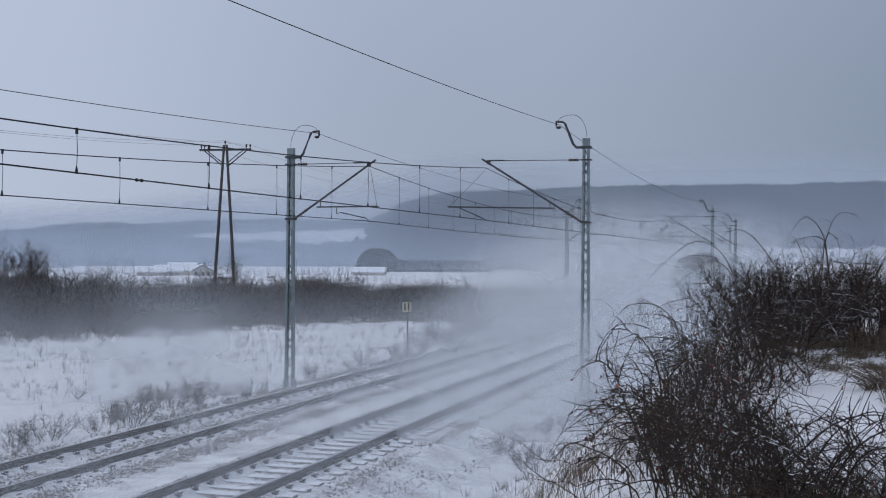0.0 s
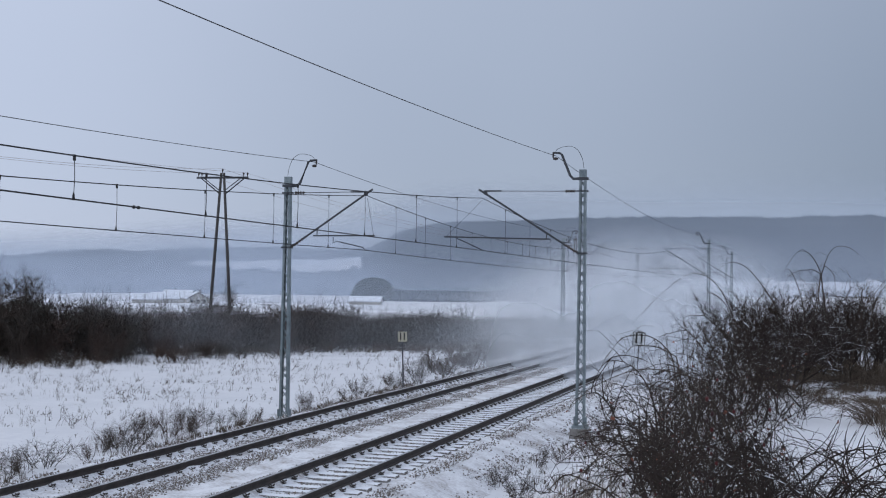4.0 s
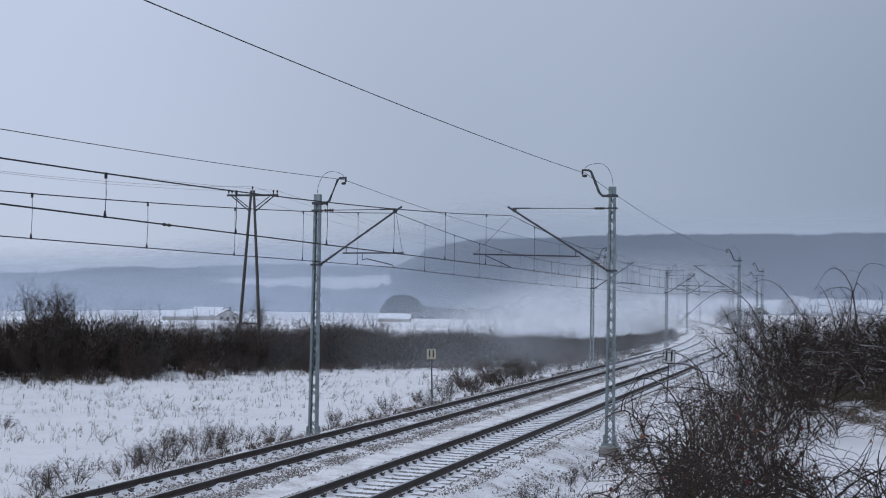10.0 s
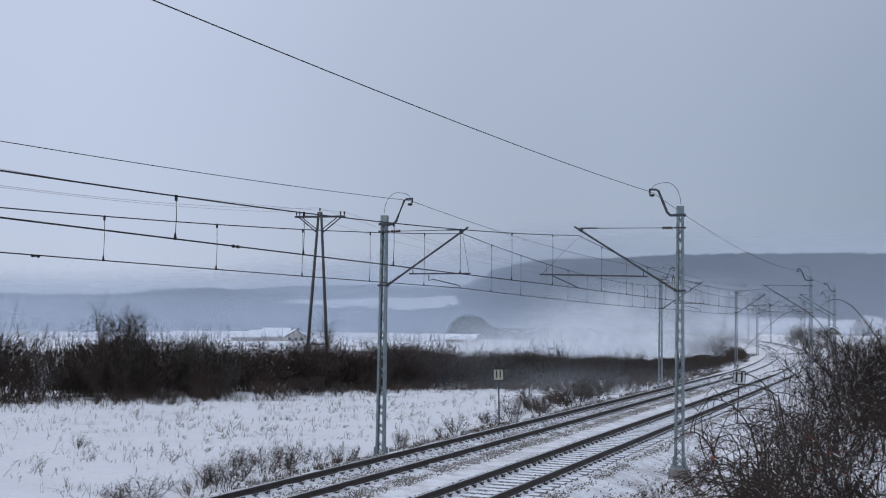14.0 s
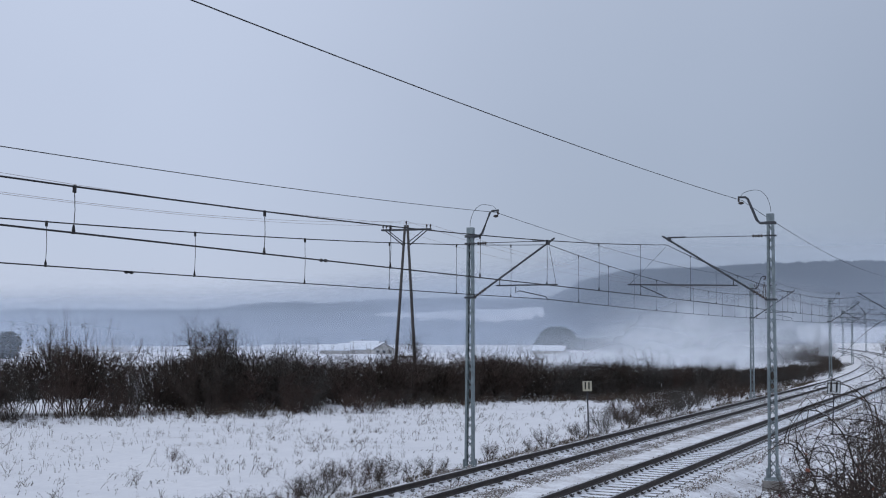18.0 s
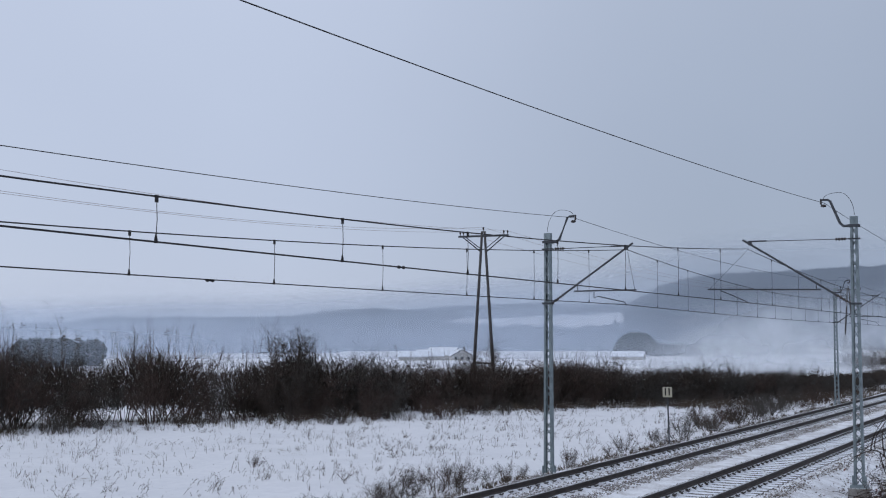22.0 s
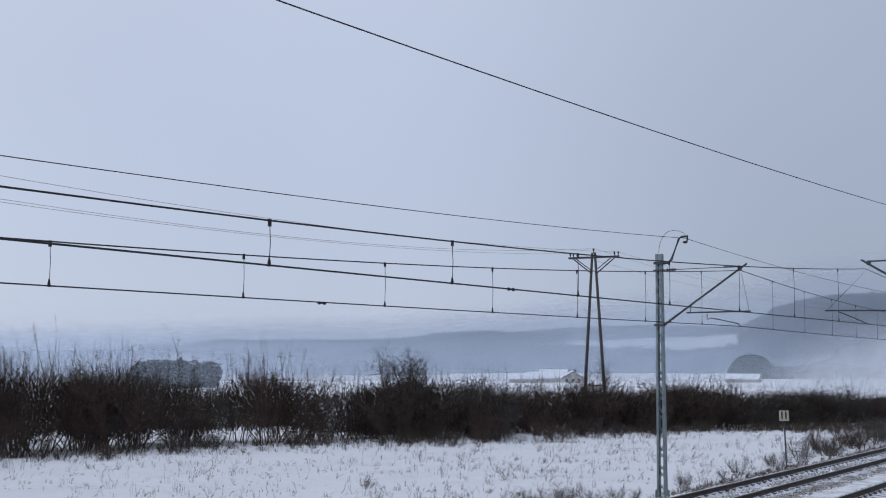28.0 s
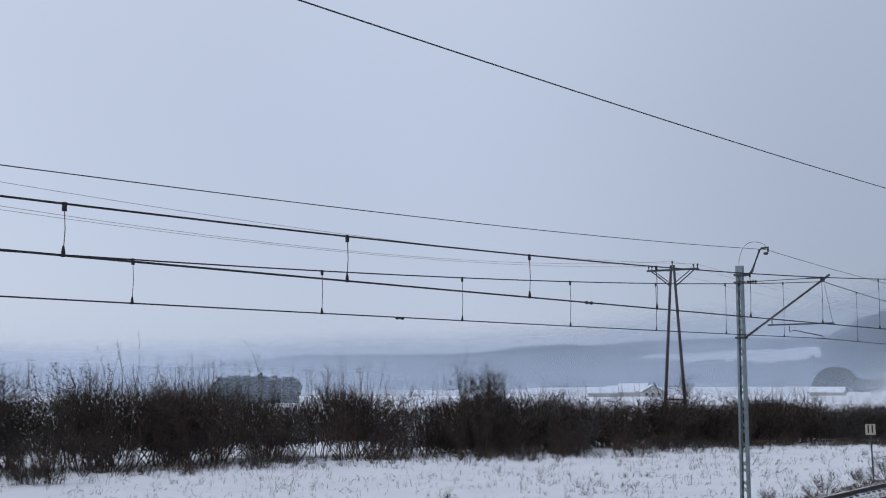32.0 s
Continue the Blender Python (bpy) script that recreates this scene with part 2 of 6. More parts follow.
def material(name, colours, scale=4.0, rough=0.8, metal=0.0, bump=0.2, fine=12.0, spec=0.3, snow=0.0, coord="Object", bump_dist=0.02):
    """Procedural surface: colours over coarse and fine noise, bump, optional snow lying on what faces up."""
    m = bpy.data.materials.new(name)
    m.use_nodes = True
    nt = m.node_tree
    p = nt.nodes["Principled BSDF"]
    t = nt.nodes.new("ShaderNodeTexCoord")
    n1, n2 = nt.nodes.new("ShaderNodeTexNoise"), nt.nodes.new("ShaderNodeTexNoise")
    for n, s, d in ((n1, scale, 5), (n2, scale * fine, 4)):
        n.inputs["Scale"].default_value, n.inputs["Detail"].default_value = s, d
        nt.links.new(t.outputs[coord], n.inputs["Vector"])
    k = len(colours)
    both = math_node(nt, "MULTIPLY_ADD", n2.outputs["Fac"], 0.4, math_node(nt, "MULTIPLY", n1.outputs["Fac"], 0.6))
    col = ramp(nt, both, [(0.30 + 0.40 * i / max(1, k - 1), c) for i, c in enumerate(colours)])
    if snow > 0:
        g = nt.nodes.new("ShaderNodeNewGeometry")
        s = nt.nodes.new("ShaderNodeSeparateXYZ")
        nt.links.new(g.outputs["Normal"], s.inputs[0])
        lie = math_node(nt, "MULTIPLY_ADD", n2.outputs["Fac"], 0.9, math_node(nt, "ADD", s.outputs[2], -0.45))
        lie = math_node(nt, "SUBTRACT", lie, 1.0 - snow)
        lie = math_node(nt, "MULTIPLY", lie, 6.0, clamp=True)
        col = mix_col(nt, lie, col, (0.82, 0.85, 0.9))
    nt.links.new(col, p.inputs["Base Color"])
    p.inputs["Roughness"].default_value, p.inputs["Metallic"].default_value = rough, metal
    p.inputs["Specular IOR Level"].default_value = spec
    if bump > 0:
        b = nt.nodes.new("ShaderNodeBump")
        b.inputs["Strength"].default_value, b.inputs["Distance"].default_value = bump, bump_dist
        nt.links.new(both, b.inputs["Height"])
        nt.links.new(b.outputs[0], p.inputs["Normal"])
    return m




def ground_material():
    """Thin snow over winter grass: earth and dead grass show through in patches, more on steep banks."""
    m = bpy.data.materials.new("snowy_ground")
    m.use_nodes = True
    nt = m.node_tree
    p = nt.nodes["Principled BSDF"]
    t = nt.nodes.new("ShaderNodeTexCoord")
    ns = []
    for s, d, r in ((0.35, 6, 0.62), (3.0, 6, 0.65), (22.0, 4, 0.6)):
        n = nt.nodes.new("ShaderNodeTexNoise")
        n.inputs["Scale"].default_value, n.inputs["Detail"].default_value, n.inputs["Roughness"].default_value = s, d, r
        nt.links.new(t.outputs["Object"], n.inputs["Vector"])
        ns.append(n.outputs["Fac"])
    g = nt.nodes.new("ShaderNodeNewGeometry")
    s = nt.nodes.new("ShaderNodeSeparateXYZ")
    nt.links.new(g.outputs["Normal"], s.inputs[0])
    steep = math_node(nt, "MULTIPLY_ADD", s.outputs[2], -0.35, 0.35)
    bare = math_node(nt, "MULTIPLY_ADD", ns[1], 0.5, math_node(nt, "MULTIPLY", ns[0], 0.5))
    bare = math_node(nt, "ADD", math_node(nt, "MULTIPLY_ADD", ns[2], 0.22, bare), steep)
    bare = math_node(nt, "MULTIPLY", math_node(nt, "SUBTRACT", bare, 0.712), 14.0, clamp=True)
    earth = ramp(nt, ns[2], [(0.3, (0.09, 0.075, 0.055)), (0.6, (0.20, 0.17, 0.12)), (0.75, (0.32, 0.28, 0.2))])
    snow = ramp(nt, ns[1], [(0.3, (0.695, 0.705, 0.74)), (0.7, (0.79, 0.80, 0.825))])
    drift = math_node(nt, "MULTIPLY_ADD", ns[0], 2.2, -0.95, True)
    snow = mix_col(nt, drift, snow, (0.65, 0.665, 0.70))
    nt.links.new(mix_col(nt, bare, snow, earth), p.inputs["Base Color"])
    p.inputs["Roughness"].default_value, p.inputs["Specular IOR Level"].default_value = 0.75, 0.2
    b = nt.nodes.new("ShaderNodeBump")
    b.inputs["Strength"].default_value, b.inputs["Distance"].default_value = 0.5, 0.08
    nt.links.new(math_node(nt, "MULTIPLY_ADD", ns[2], 0.25, ns[1]), b.inputs["Height"])
    nt.links.new(b.outputs[0], p.inputs["Normal"])
    return m


def mist_material(name, density, scale, seed):
    """Blown snow in the air: thin towards the edge of each sheet, uneven inside."""
    m = bpy.data.materials.new(name)
    m.use_nodes = True
    nt = m.node_tree
    nt.nodes.clear()
    t = nt.nodes.new("ShaderNodeTexCoord")
    mp = nt.nodes.new("ShaderNodeMapping")
    mp.inputs["Location"].default_value = (seed, seed * 1.7, 0)
    nt.links.new(t.outputs["Object"], mp.inputs[0])
    n = nt.nodes.new("ShaderNodeTexNoise")
    n.inputs["Scale"].default_value, n.inputs["Detail"].default_value, n.inputs["Roughness"].default_value = scale, 4, 0.55
    nt.links.new(mp.outputs[0], n.inputs["Vector"])
    u = nt.nodes.new("ShaderNodeUVMap")
    s = nt.nodes.new("ShaderNodeSeparateXYZ")
    nt.links.new(u.outputs[0], s.inputs[0])
    r = math_node(nt, "POWER", math_node(nt, "ABSOLUTE", math_node(nt, "MULTIPLY_ADD", s.outputs[0], 2.0, -1.0)), 2.0)
    v = math_node(nt, "POWER", math_node(nt, "ABSOLUTE", math_node(nt, "MULTIPLY_ADD", s.outputs[1], 2.0, -1.0)), 2.0)
    r = math_node(nt, "SUBTRACT", 1.0, math_node(nt, "ADD", r, v), clamp=True)
    r = math_node(nt, "POWER", r, 1.6)
    a = math_node(nt, "MULTIPLY", math_node(nt, "MULTIPLY_ADD", n.outputs["Fac"], 1.9, -0.42, True), r)
    a = math_node(nt, "MULTIPLY", a, density, clamp=True)
    tr, df, tl, mx, mm = (nt.nodes.new("ShaderNode" + k) for k in ("BsdfTransparent", "BsdfDiffuse", "BsdfTranslucent", "MixShader", "MixShader"))
    df.inputs[0].default_value = tl.inputs[0].default_value = MIST_COL
    nt.links.new(df.outputs[0], mm.inputs[1])
    nt.links.new(tl.outputs[0], mm.inputs[2])
    mm.inputs[0].default_value = 0.5
    nt.links.new(a, mx.inputs[0])
    nt.links.new(tr.outputs[0], mx.inputs[1])
    nt.links.new(mm.outputs[0], mx.inputs[2])
    o = nt.nodes.new("ShaderNodeOutputMaterial")
    nt.links.new(mx.outputs[0], o.inputs[0])
    return m


M_GROUND = ground_material()
M_BALLAST = material("snowy_ballast", [(0.33, 0.295, 0.265), (0.60, 0.60, 0.62), (0.80, 0.815, 0.845), (0.85, 0.86, 0.885)], 1.6, 0.9, bump=0.8, fine=9, bump_dist=0.05)
M_STONE = material("ballast_stone", [(0.095, 0.08, 0.068), (0.17, 0.143, 0.122), (0.28, 0.243, 0.21)], 9.0, 0.9, bump=0.3, snow=0.40)
M_RAIL = material("rusty_rail_side", [(0.040, 0.036, 0.036), (0.060, 0.051, 0.047), (0.09, 0.075, 0.068)], 3.0, 0.75, 0.1, 0.3)
M_RAILTOP = material("worn_rail_head", [(0.30, 0.30, 0.31), (0.46, 0.46, 0.47)], 6.0, 0.35, 0.8, 0.05, snow=0.0)
M_SLEEPER = material("snowy_concrete_sleeper", [(0.10, 0.095, 0.09), (0.17, 0.16, 0.15), (0.24, 0.23, 0.22)], 5.0, 0.9, bump=0.3, snow=0.88)
M_CLIP = material("spring_clip_steel", [(0.05, 0.045, 0.042), (0.09, 0.075, 0.065)], 20, 0.6, 0.4, 0.1)
M_GALV = material("galvanised_steel", [(0.12, 0.148, 0.16), (0.20, 0.24, 0.255), (0.29, 0.34, 0.35)], 5.0, 0.55, 0.35, 0.1)
M_TUBE = material("dark_zinc_tube", [(0.045, 0.048, 0.055), (0.085, 0.09, 0.10)], 6.0, 0.55, 0.3, 0.1)
M_INS = material("brown_insulator_glaze", [(0.035, 0.03, 0.03), (0.06, 0.045, 0.04)], 8.0, 0.3, 0.0, 0.0)
M_WIRE = material("weathered_copper_wire", [(0.016, 0.015, 0.018), (0.032, 0.03, 0.032)], 6.0, 0.65, 0.2, 0.0)
M_WIRE_THIN = material("thin_copper_conductor", [(0.17, 0.12, 0.11), (0.25, 0.17, 0.15)], 6.0, 0.6, 0.3, 0.0)
M_CONC = material("weathered_concrete", [(0.13, 0.125, 0.115), (0.22, 0.21, 0.20), (0.32, 0.31, 0.29)], 3.0, 0.9, bump=0.4, snow=0.35)
M_POLE = material("old_pole_concrete", [(0.055, 0.052, 0.05), (0.085, 0.08, 0.078), (0.13, 0.125, 0.12)], 4.0, 0.9, bump=0.3)
M_SIGN = material("faded_cream_enamel", [(0.42, 0.39, 0.29), (0.52, 0.485, 0.38)], 6.0, 0.6, bump=0.05)
M_SIGNB = material("white_enamel", [(0.52, 0.55, 0.56), (0.62, 0.64, 0.64)], 6.0, 0.6, bump=0.05)
M_BLACK = material("black_paint", [(0.015, 0.015, 0.017), (0.03, 0.03, 0.03)], 9.0, 0.6, bump=0.05)
M_BARK = material("dark_bark", [(0.015, 0.012, 0.010), (0.028, 0.023, 0.019), (0.054, 0.046, 0.037)], 9.0, 0.9, bump=0.3)
M_TWIG = material("reddish_twigs", [(0.029, 0.021, 0.017), (0.050, 0.038, 0.030), (0.086, 0.066, 0.053)], 5.0, 0.85, bump=0.1)
M_TWIG_SNOW = material("snow_dusted_twigs", [(0.016, 0.011, 0.008), (0.030, 0.020, 0.015), (0.054, 0.037, 0.028)], 30.0, 0.85, bump=0.1, snow=0.22)
M_TWIGRED = material("red_brown_twigs", [(0.036, 0.023, 0.019), (0.062, 0.041, 0.033), (0.105, 0.072, 0.057)], 5.0, 0.85, bump=0.1)
M_TWIGDARK = material("dark_red_brown_twigs", [(0.017, 0.012, 0.010), (0.032, 0.023, 0.018), (0.060, 0.044, 0.036)], 6.0, 0.85, bump=0.1)
M_TWIGGREY = material("grey_brown_twigs", [(0.030, 0.027, 0.024), (0.055, 0.049, 0.043), (0.09, 0.08, 0.07)], 5.0, 0.85, bump=0.1)
M_TUSSOCK = material("brown_tussock_grass", [(0.058, 0.045, 0.034), (0.115, 0.089, 0.067), (0.19, 0.15, 0.115)], 4.0, 0.9, bump=0.0)
M_GREYTREE = material("bare_grey_wood", [(0.10, 0.10, 0.10), (0.17, 0.165, 0.16)], 3.0, 0.9, bump=0.1)
M_GRASS = material("dead_grass", [(0.050, 0.040, 0.030), (0.09, 0.072, 0.054), (0.15, 0.12, 0.088)], 1.5, 0.9, bump=0.0)
M_SNOWCAP = material("clinging_snow", [(0.70, 0.73, 0.78), (0.80, 0.83, 0.87)], 12.0, 0.8, bump=0.1)
M_WEED = material("dry_weed_stems", [(0.060, 0.050, 0.043), (0.10, 0.084, 0.071), (0.15, 0.126, 0.106)], 1.5, 0.9, bump=0.0)
M_HIP = material("rose_hip", [(0.06, 0.008, 0.009), (0.12, 0.014, 0.014)], 30.0, 0.35, bump=0.05)
M_HIPDARK = material("shrivelled_hip", [(0.018, 0.010, 0.011), (0.05, 0.016, 0.016)], 30.0, 0.5, bump=0.2)
M_LEAF = material("withered_rust_leaf", [(0.16, 0.055, 0.04), (0.26, 0.10, 0.065)], 20.0, 0.8, bump=0.1)
# the woods' colour already holds some blue of the distant haze
M_WOODS = material("haze_blue_woodland", [(0.022, 0.032, 0.038), (0.030, 0.041, 0.047), (0.040, 0.052, 0.058)], 0.02, 0.95, bump=0.0, fine=8)
M_CONIFER = material("dull_evergreen", [(0.030, 0.038, 0.032), (0.045, 0.055, 0.046), (0.07, 0.078, 0.068)], 0.6, 0.95, bump=0.0, fine=8)
M_DOME = material("hazy_evergreen", [(0.036, 0.045, 0.033), (0.055, 0.067, 0.05), (0.085, 0.098, 0.077)], 0.6, 0.95, bump=0.0, fine=8)
M_WALL = material("plaster_wall", [(0.42, 0.40, 0.36), (0.55, 0.52, 0.47)], 1.0, 0.9, bump=0.1)
M_ROOF = material("snow_covered_roof", [(0.74, 0.78, 0.85), (0.82, 0.86, 0.92)], 0.8, 0.8, bump=0.2)
M_TILE = material("dark_roof_edge", [(0.07, 0.06, 0.06), (0.13, 0.11, 0.1)], 2.0, 0.8, bump=0.1)
M_GLASS = material("dark_window_glass", [(0.02, 0.024, 0.03), (0.04, 0.045, 0.05)], 2.0, 0.12, bump=0.0, spec=0.5)
M_COACH = material("grimy_coach_paint", [(0.16, 0.14, 0.12), (0.24, 0.215, 0.19)], 1.5, 0.6, 0.0, 0.05)
M_COACHROOF = material("dark_coach_roof", [(0.03, 0.03, 0.032), (0.05, 0.05, 0.05)], 1.5, 0.8, 0.0, 0.05)
M_LAMPRED = bpy.data.materials.new("tail_lamp_red")
M_LAMPRED.use_nodes = True
M_LAMPRED.node_tree.nodes["Principled BSDF"].inputs["Base Color"].default_value = (0.4, 0.02, 0.02, 1)
M_LAMPRED.node_tree.nodes["Principled BSDF"].inputs["Emission Color"].default_value = (1, 0.05, 0.03, 1)
M_LAMPRED.node_tree.nodes["Principled BSDF"].inputs["Emission Strength"].default_value = 0.15

# ---------------------------------------------------------------- mesh helpers


class Geo:
    """Collects points and faces for one mesh."""

    def __init__(self):
        self.v, self.f = [], []

    def box(self, a, b, turn=None):
        k = len(self.v)
        for x in (a[0], b[0]):
            for y in (a[1], b[1]):
                for z in (a[2], b[2]):
                    p = Vector((x, y, z))
                    self.v.append(tuple(turn @ p) if turn else tuple(p))
        for q in ((0, 1, 3, 2), (4, 6, 7, 5), (0, 4, 5, 1), (2, 3, 7, 6), (0, 2, 6, 4), (1, 5, 7, 3)):
            self.f.append(tuple(k + i for i in q))
        return self

    def tube(self, pts, radii, n=6, caps=True):
        """A round bar through the points."""
        pts = [Vector(p) for p in pts]
        if isinstance(radii, (int, float)):
            radii = [radii] * len(pts)
        k = len(self.v)
        for i, p in enumerate(pts):
            d = pts[min(i + 1, len(pts) - 1)] - pts[max(i - 1, 0)]
            if d.length < 1e-9:
                d = Vector((0, 0, 1))
            d.normalize()
            u = d.cross(Vector((0.31, 0.17, 0.93)) if abs(d.z) < 0.9 else Vector((0.95, 0.2, 0.1))).normalized()
            w = d.cross(u)
            for j in range(n):
                a = 2 * math.pi * j / n
                self.v.append(tuple(p + (u * math.cos(a) + w * math.sin(a)) * radii[i]))
        for i in range(len(pts) - 1):
            for j in range(n):
                self.f.append((k + i * n + j, k + i * n + (j + 1) % n, k + (i + 1) * n + (j + 1) % n, k + (i + 1) * n + j))
        if caps:
            self.f.append(tuple(k + j for j in reversed(range(n))))
            self.f.append(tuple(k + (len(pts) - 1) * n + j for j in range(n)))
        return self

    def spike(self, a, b, c, r):
        """A thin twig from a over b to a point at c."""
        d = (c - a).normalized()
        u = d.cross(Vector((0.31, 0.17, 0.93)) if abs(d.z) < 0.9 else Vector((0.95, 0.2, 0.1))).normalized() * r
        w = d.cross(u)
        k = len(self.v)
        for p, e in ((a, 1.0), (b, 0.65)):
            self.v += [tuple(p + u * e), tuple(p + (w * 0.87 - u * 0.5) * e), tuple(p - (w * 0.87 + u * 0.5) * e)]
        self.v.append(tuple(c))
        for i in range(3):
            j = (i + 1) % 3
            self.f += [(k + i, k + j, k + 3 + j, k + 3 + i), (k + 3 + i, k + 3 + j, k + 6)]

    def ball(self, c, r, squash=(1, 1, 1), rings=4, n=6):
        pts, rad = [], []
        k = len(self.v)
        for i in range(rings + 1):
            a = math.pi * i / rings
            for j in range(n):
                b = 2 * math.pi * j / n
                self.v.append((c[0] + r * squash[0] * math.sin(a) * math.cos(b), c[1] + r * squash[1] * math.sin(a) * math.sin(b), c[2] + r * squash[2] * math.cos(a)))
        for i in range(rings):
            for j in range(n):
                self.f.append((k + i * n + j, k + (i + 1) * n + j, k + (i + 1) * n + (j + 1) % n, k + i * n + (j + 1) % n))
        return self

    def mesh(self, name, mat, smooth=False):
        me = bpy.data.meshes.new(name)
        me.from_pydata(self.v, [], self.f)
        if mat:
            me.materials.append(mat)
        if smooth:
            me.polygons.foreach_set("use_smooth", [True] * len(me.polygons))
        me.update()
        return me


def part(name, geo, mat, parent, label="", smooth=False):
    ob = new(name, geo.mesh(name, mat, smooth) if isinstance(geo, Geo) else geo)
    ob.parent = parent
    if label:
        ob["label"] = label
    return ob


def thing(name, label, category, group="", kind="", at=None):
    ob = new(name)
    ob.empty_display_size = 0.2
    if at is not None:
        ob.matrix_basis = at
    return tagged(ob, label, category, group, kind)


# ---------------------------------------------------------------- the line and the lie of the land
NEAR_X, FAR_X, MID_X = -9.58, -13.60, -11.59
BEND, RADIUS, BEND_END = 110.0, 600.0, 300.0


def rise(s):
    """The line climbs gently from the far end of the straight on."""
    return 0.0075 * np.clip(s - 95.0, 0, 205)


def line_point(s, off, z=0.0):
    """A point of the line: s along the middle, off to its right, z over the rail heads. Straight, then a left-hand bend, then straight."""
    z += float(rise(s))
    if s <= BEND:
        return Vector((MID_X + off, s, z))
    a = (min(s, BEND_END) - BEND) / RADIUS
    on = max(0.0, s - BEND_END)
    return Vector((MID_X - RADIUS + (RADIUS + off) * math.cos(a) - on * math.sin(a), BEND + (RADIUS + off) * math.sin(a) + on * math.cos(a), z))


def line_turn(s):
    return 0.0 if s <= BEND else math.degrees((min(s, BEND_END) - BEND) / RADIUS)


def wob(x, y, s):
    return np.sin(x * s + 1.3 * np.sin(y * s * 0.7)) * np.cos(y * s * 1.1 + 0.9 * np.sin(x * s * 0.8 + 2))


def step(a, b, v):
    t = np.clip((v - a) / (b - a), 0, 1)
    return t * t * (3 - 2 * t)


# skyline of the ridge and of the nearer wooded ridge: azimuth to the left of the line, elevation, both in degrees
CREST_AZ = np.array([-180, -60, -10, -3, 0, 4, 8.3, 11.7, 13.5, 15.2, 16.0, 16.9, 17.7, 19.2, 21, 23.3, 26.7, 28.4, 31.6, 36.2, 40, 45, 52, 90, 180.0])
CREST_EL = np.array([1.5, 2.5, 2.9, 3.02, 3.08, 3.06, 3.0, 2.87, 2.8, 2.70, 2.62, 2.46, 2.25, 1.55, 1.42, 1.45, 1.33, 1.25, 1.0, 0.66, 0.6, 0.3, 0.1, 0.5, 1.5])
MID_AZ = np.array([-180, -60, 0, 16, 17.5, 19.0, 20.5, 21.5, 23, 25, 26.5, 28, 30, 31.5, 33, 36, 38, 42, 43.5, 46, 52, 90, 180.0])
MID_EL = np.array([0.8, 1.1, 1.25, 1.15, 0.9, 0.5, 0.25, 0.13, 0.08, 0.10, 0.22, 0.48, 0.78, 0.76, 0.62, 0.45, 0.45, 0.55, 0.35, 0.15, 0.0, 0.2, 0.8])


def height(x, y):
    """The lie of the land in metres over the rail heads."""
    x, y = np.asarray(x, float), np.asarray(y, float)
    r = np.hypot(x, y)
    az = np.degrees(np.arctan2(-x, y))
    a = np.clip((y - BEND) / RADIUS, 0, 0.95)
    off = np.where(y > BEND, np.hypot(x - (MID_X - RADIUS), y - BEND) - RADIUS, x - MID_X)
    away = np.maximum(-off, 150 * step(400, 500, r) * (x < 0))
    z = -0.62 - 0.12 * step(5, 9, away) - 0.0085 * np.clip(away - 35, 0, 110) - 0.0075 * np.clip(r - 160, 0, 420) * step(5, 25, away)
    z = z + 0.10 * wob(x, y, 0.16) * step(5, 9, np.abs(off)) + 0.04 * wob(x + 7, y, 0.7) * step(4.5, 6, np.abs(off))
    z = z + rise(y) * (1 - step(12, 45, away)) * (1 - step(300, 420, r))
    # bank on the right, on which the camera stands
    tall = 3.0 - 1.6 * step(22, 60, y)
    bank = tall * step(5.6, 10.6, off)
    lift = 0.055 * np.clip(y, -5, 13) * step(9.5, 11.5, off) * (1 - step(15, 40, y))
    z = z + bank + lift + 0.07 * wob(x, y, 1.1) * step(7, 10, off) * (1 - step(20, 40, r))
    z = z + 0.3 * step(40, 120, off)
    # hills: a nearer wooded ridge, then a rise to the skyline
    zm = EYE[2] + np.tan(np.radians(np.interp(az, MID_AZ, MID_EL))) * 1150
    zc = EYE[2] + np.tan(np.radians(np.interp(az, CREST_AZ, CREST_EL))) * 1700
    z = z + (zm - z) * step(840, 1150, r) + (zc - zm) * np.clip((r - 1190) / 510, 0, 1) + 1.5 * wob(x, y, 0.013) * step(840, 1000, r)
    return z


def hz(x, y):
    return float(height(x, y))


def polar(az, d):
    return -math.sin(radians(az)) * d, math.cos(radians(az)) * d


def build_ground():
    az = np.radians(np.concatenate([np.arange(-180, -20, 2.5), np.arange(-20, 62, 0.25), np.arange(62, 180, 2.5)]))
    rr = np.concatenate([np.arange(0.6, 30, 0.35), 30 * 1.021 ** np.arange(1, 228)])
    A, R = np.meshgrid(az, rr)
    X, Y = -np.sin(A) * R, np.cos(A) * R
    Z = height(X, Y)
    n, k = len(az), len(rr)
    v = np.stack([X, Y, Z], -1).reshape(-1, 3)
    v = np.vstack([v, [[0, 0, hz(0, 0)]]])
    i, j = np.meshgrid(np.arange(k - 1), np.arange(n), indexing="ij")
    a, b = i * n + j, i * n + (j + 1) % n
    f = np.stack([a, a + n, b + n, b], -1).reshape(-1, 4).tolist()
    f += [(len(v) - 1, j, (j + 1) % n) for j in range(n)]
    me = bpy.data.meshes.new("ground")
    me.from_pydata(v.tolist(), [], f)
    me.materials.append(M_GROUND)
    me.polygons.foreach_set("use_smooth", [True] * len(me.polygons))
    tagged(new("ground", me), "thin snow over dead grass and fields", "ground", kind="structure")


build_ground()

# ---------------------------------------------------------------- trackbed and tracks


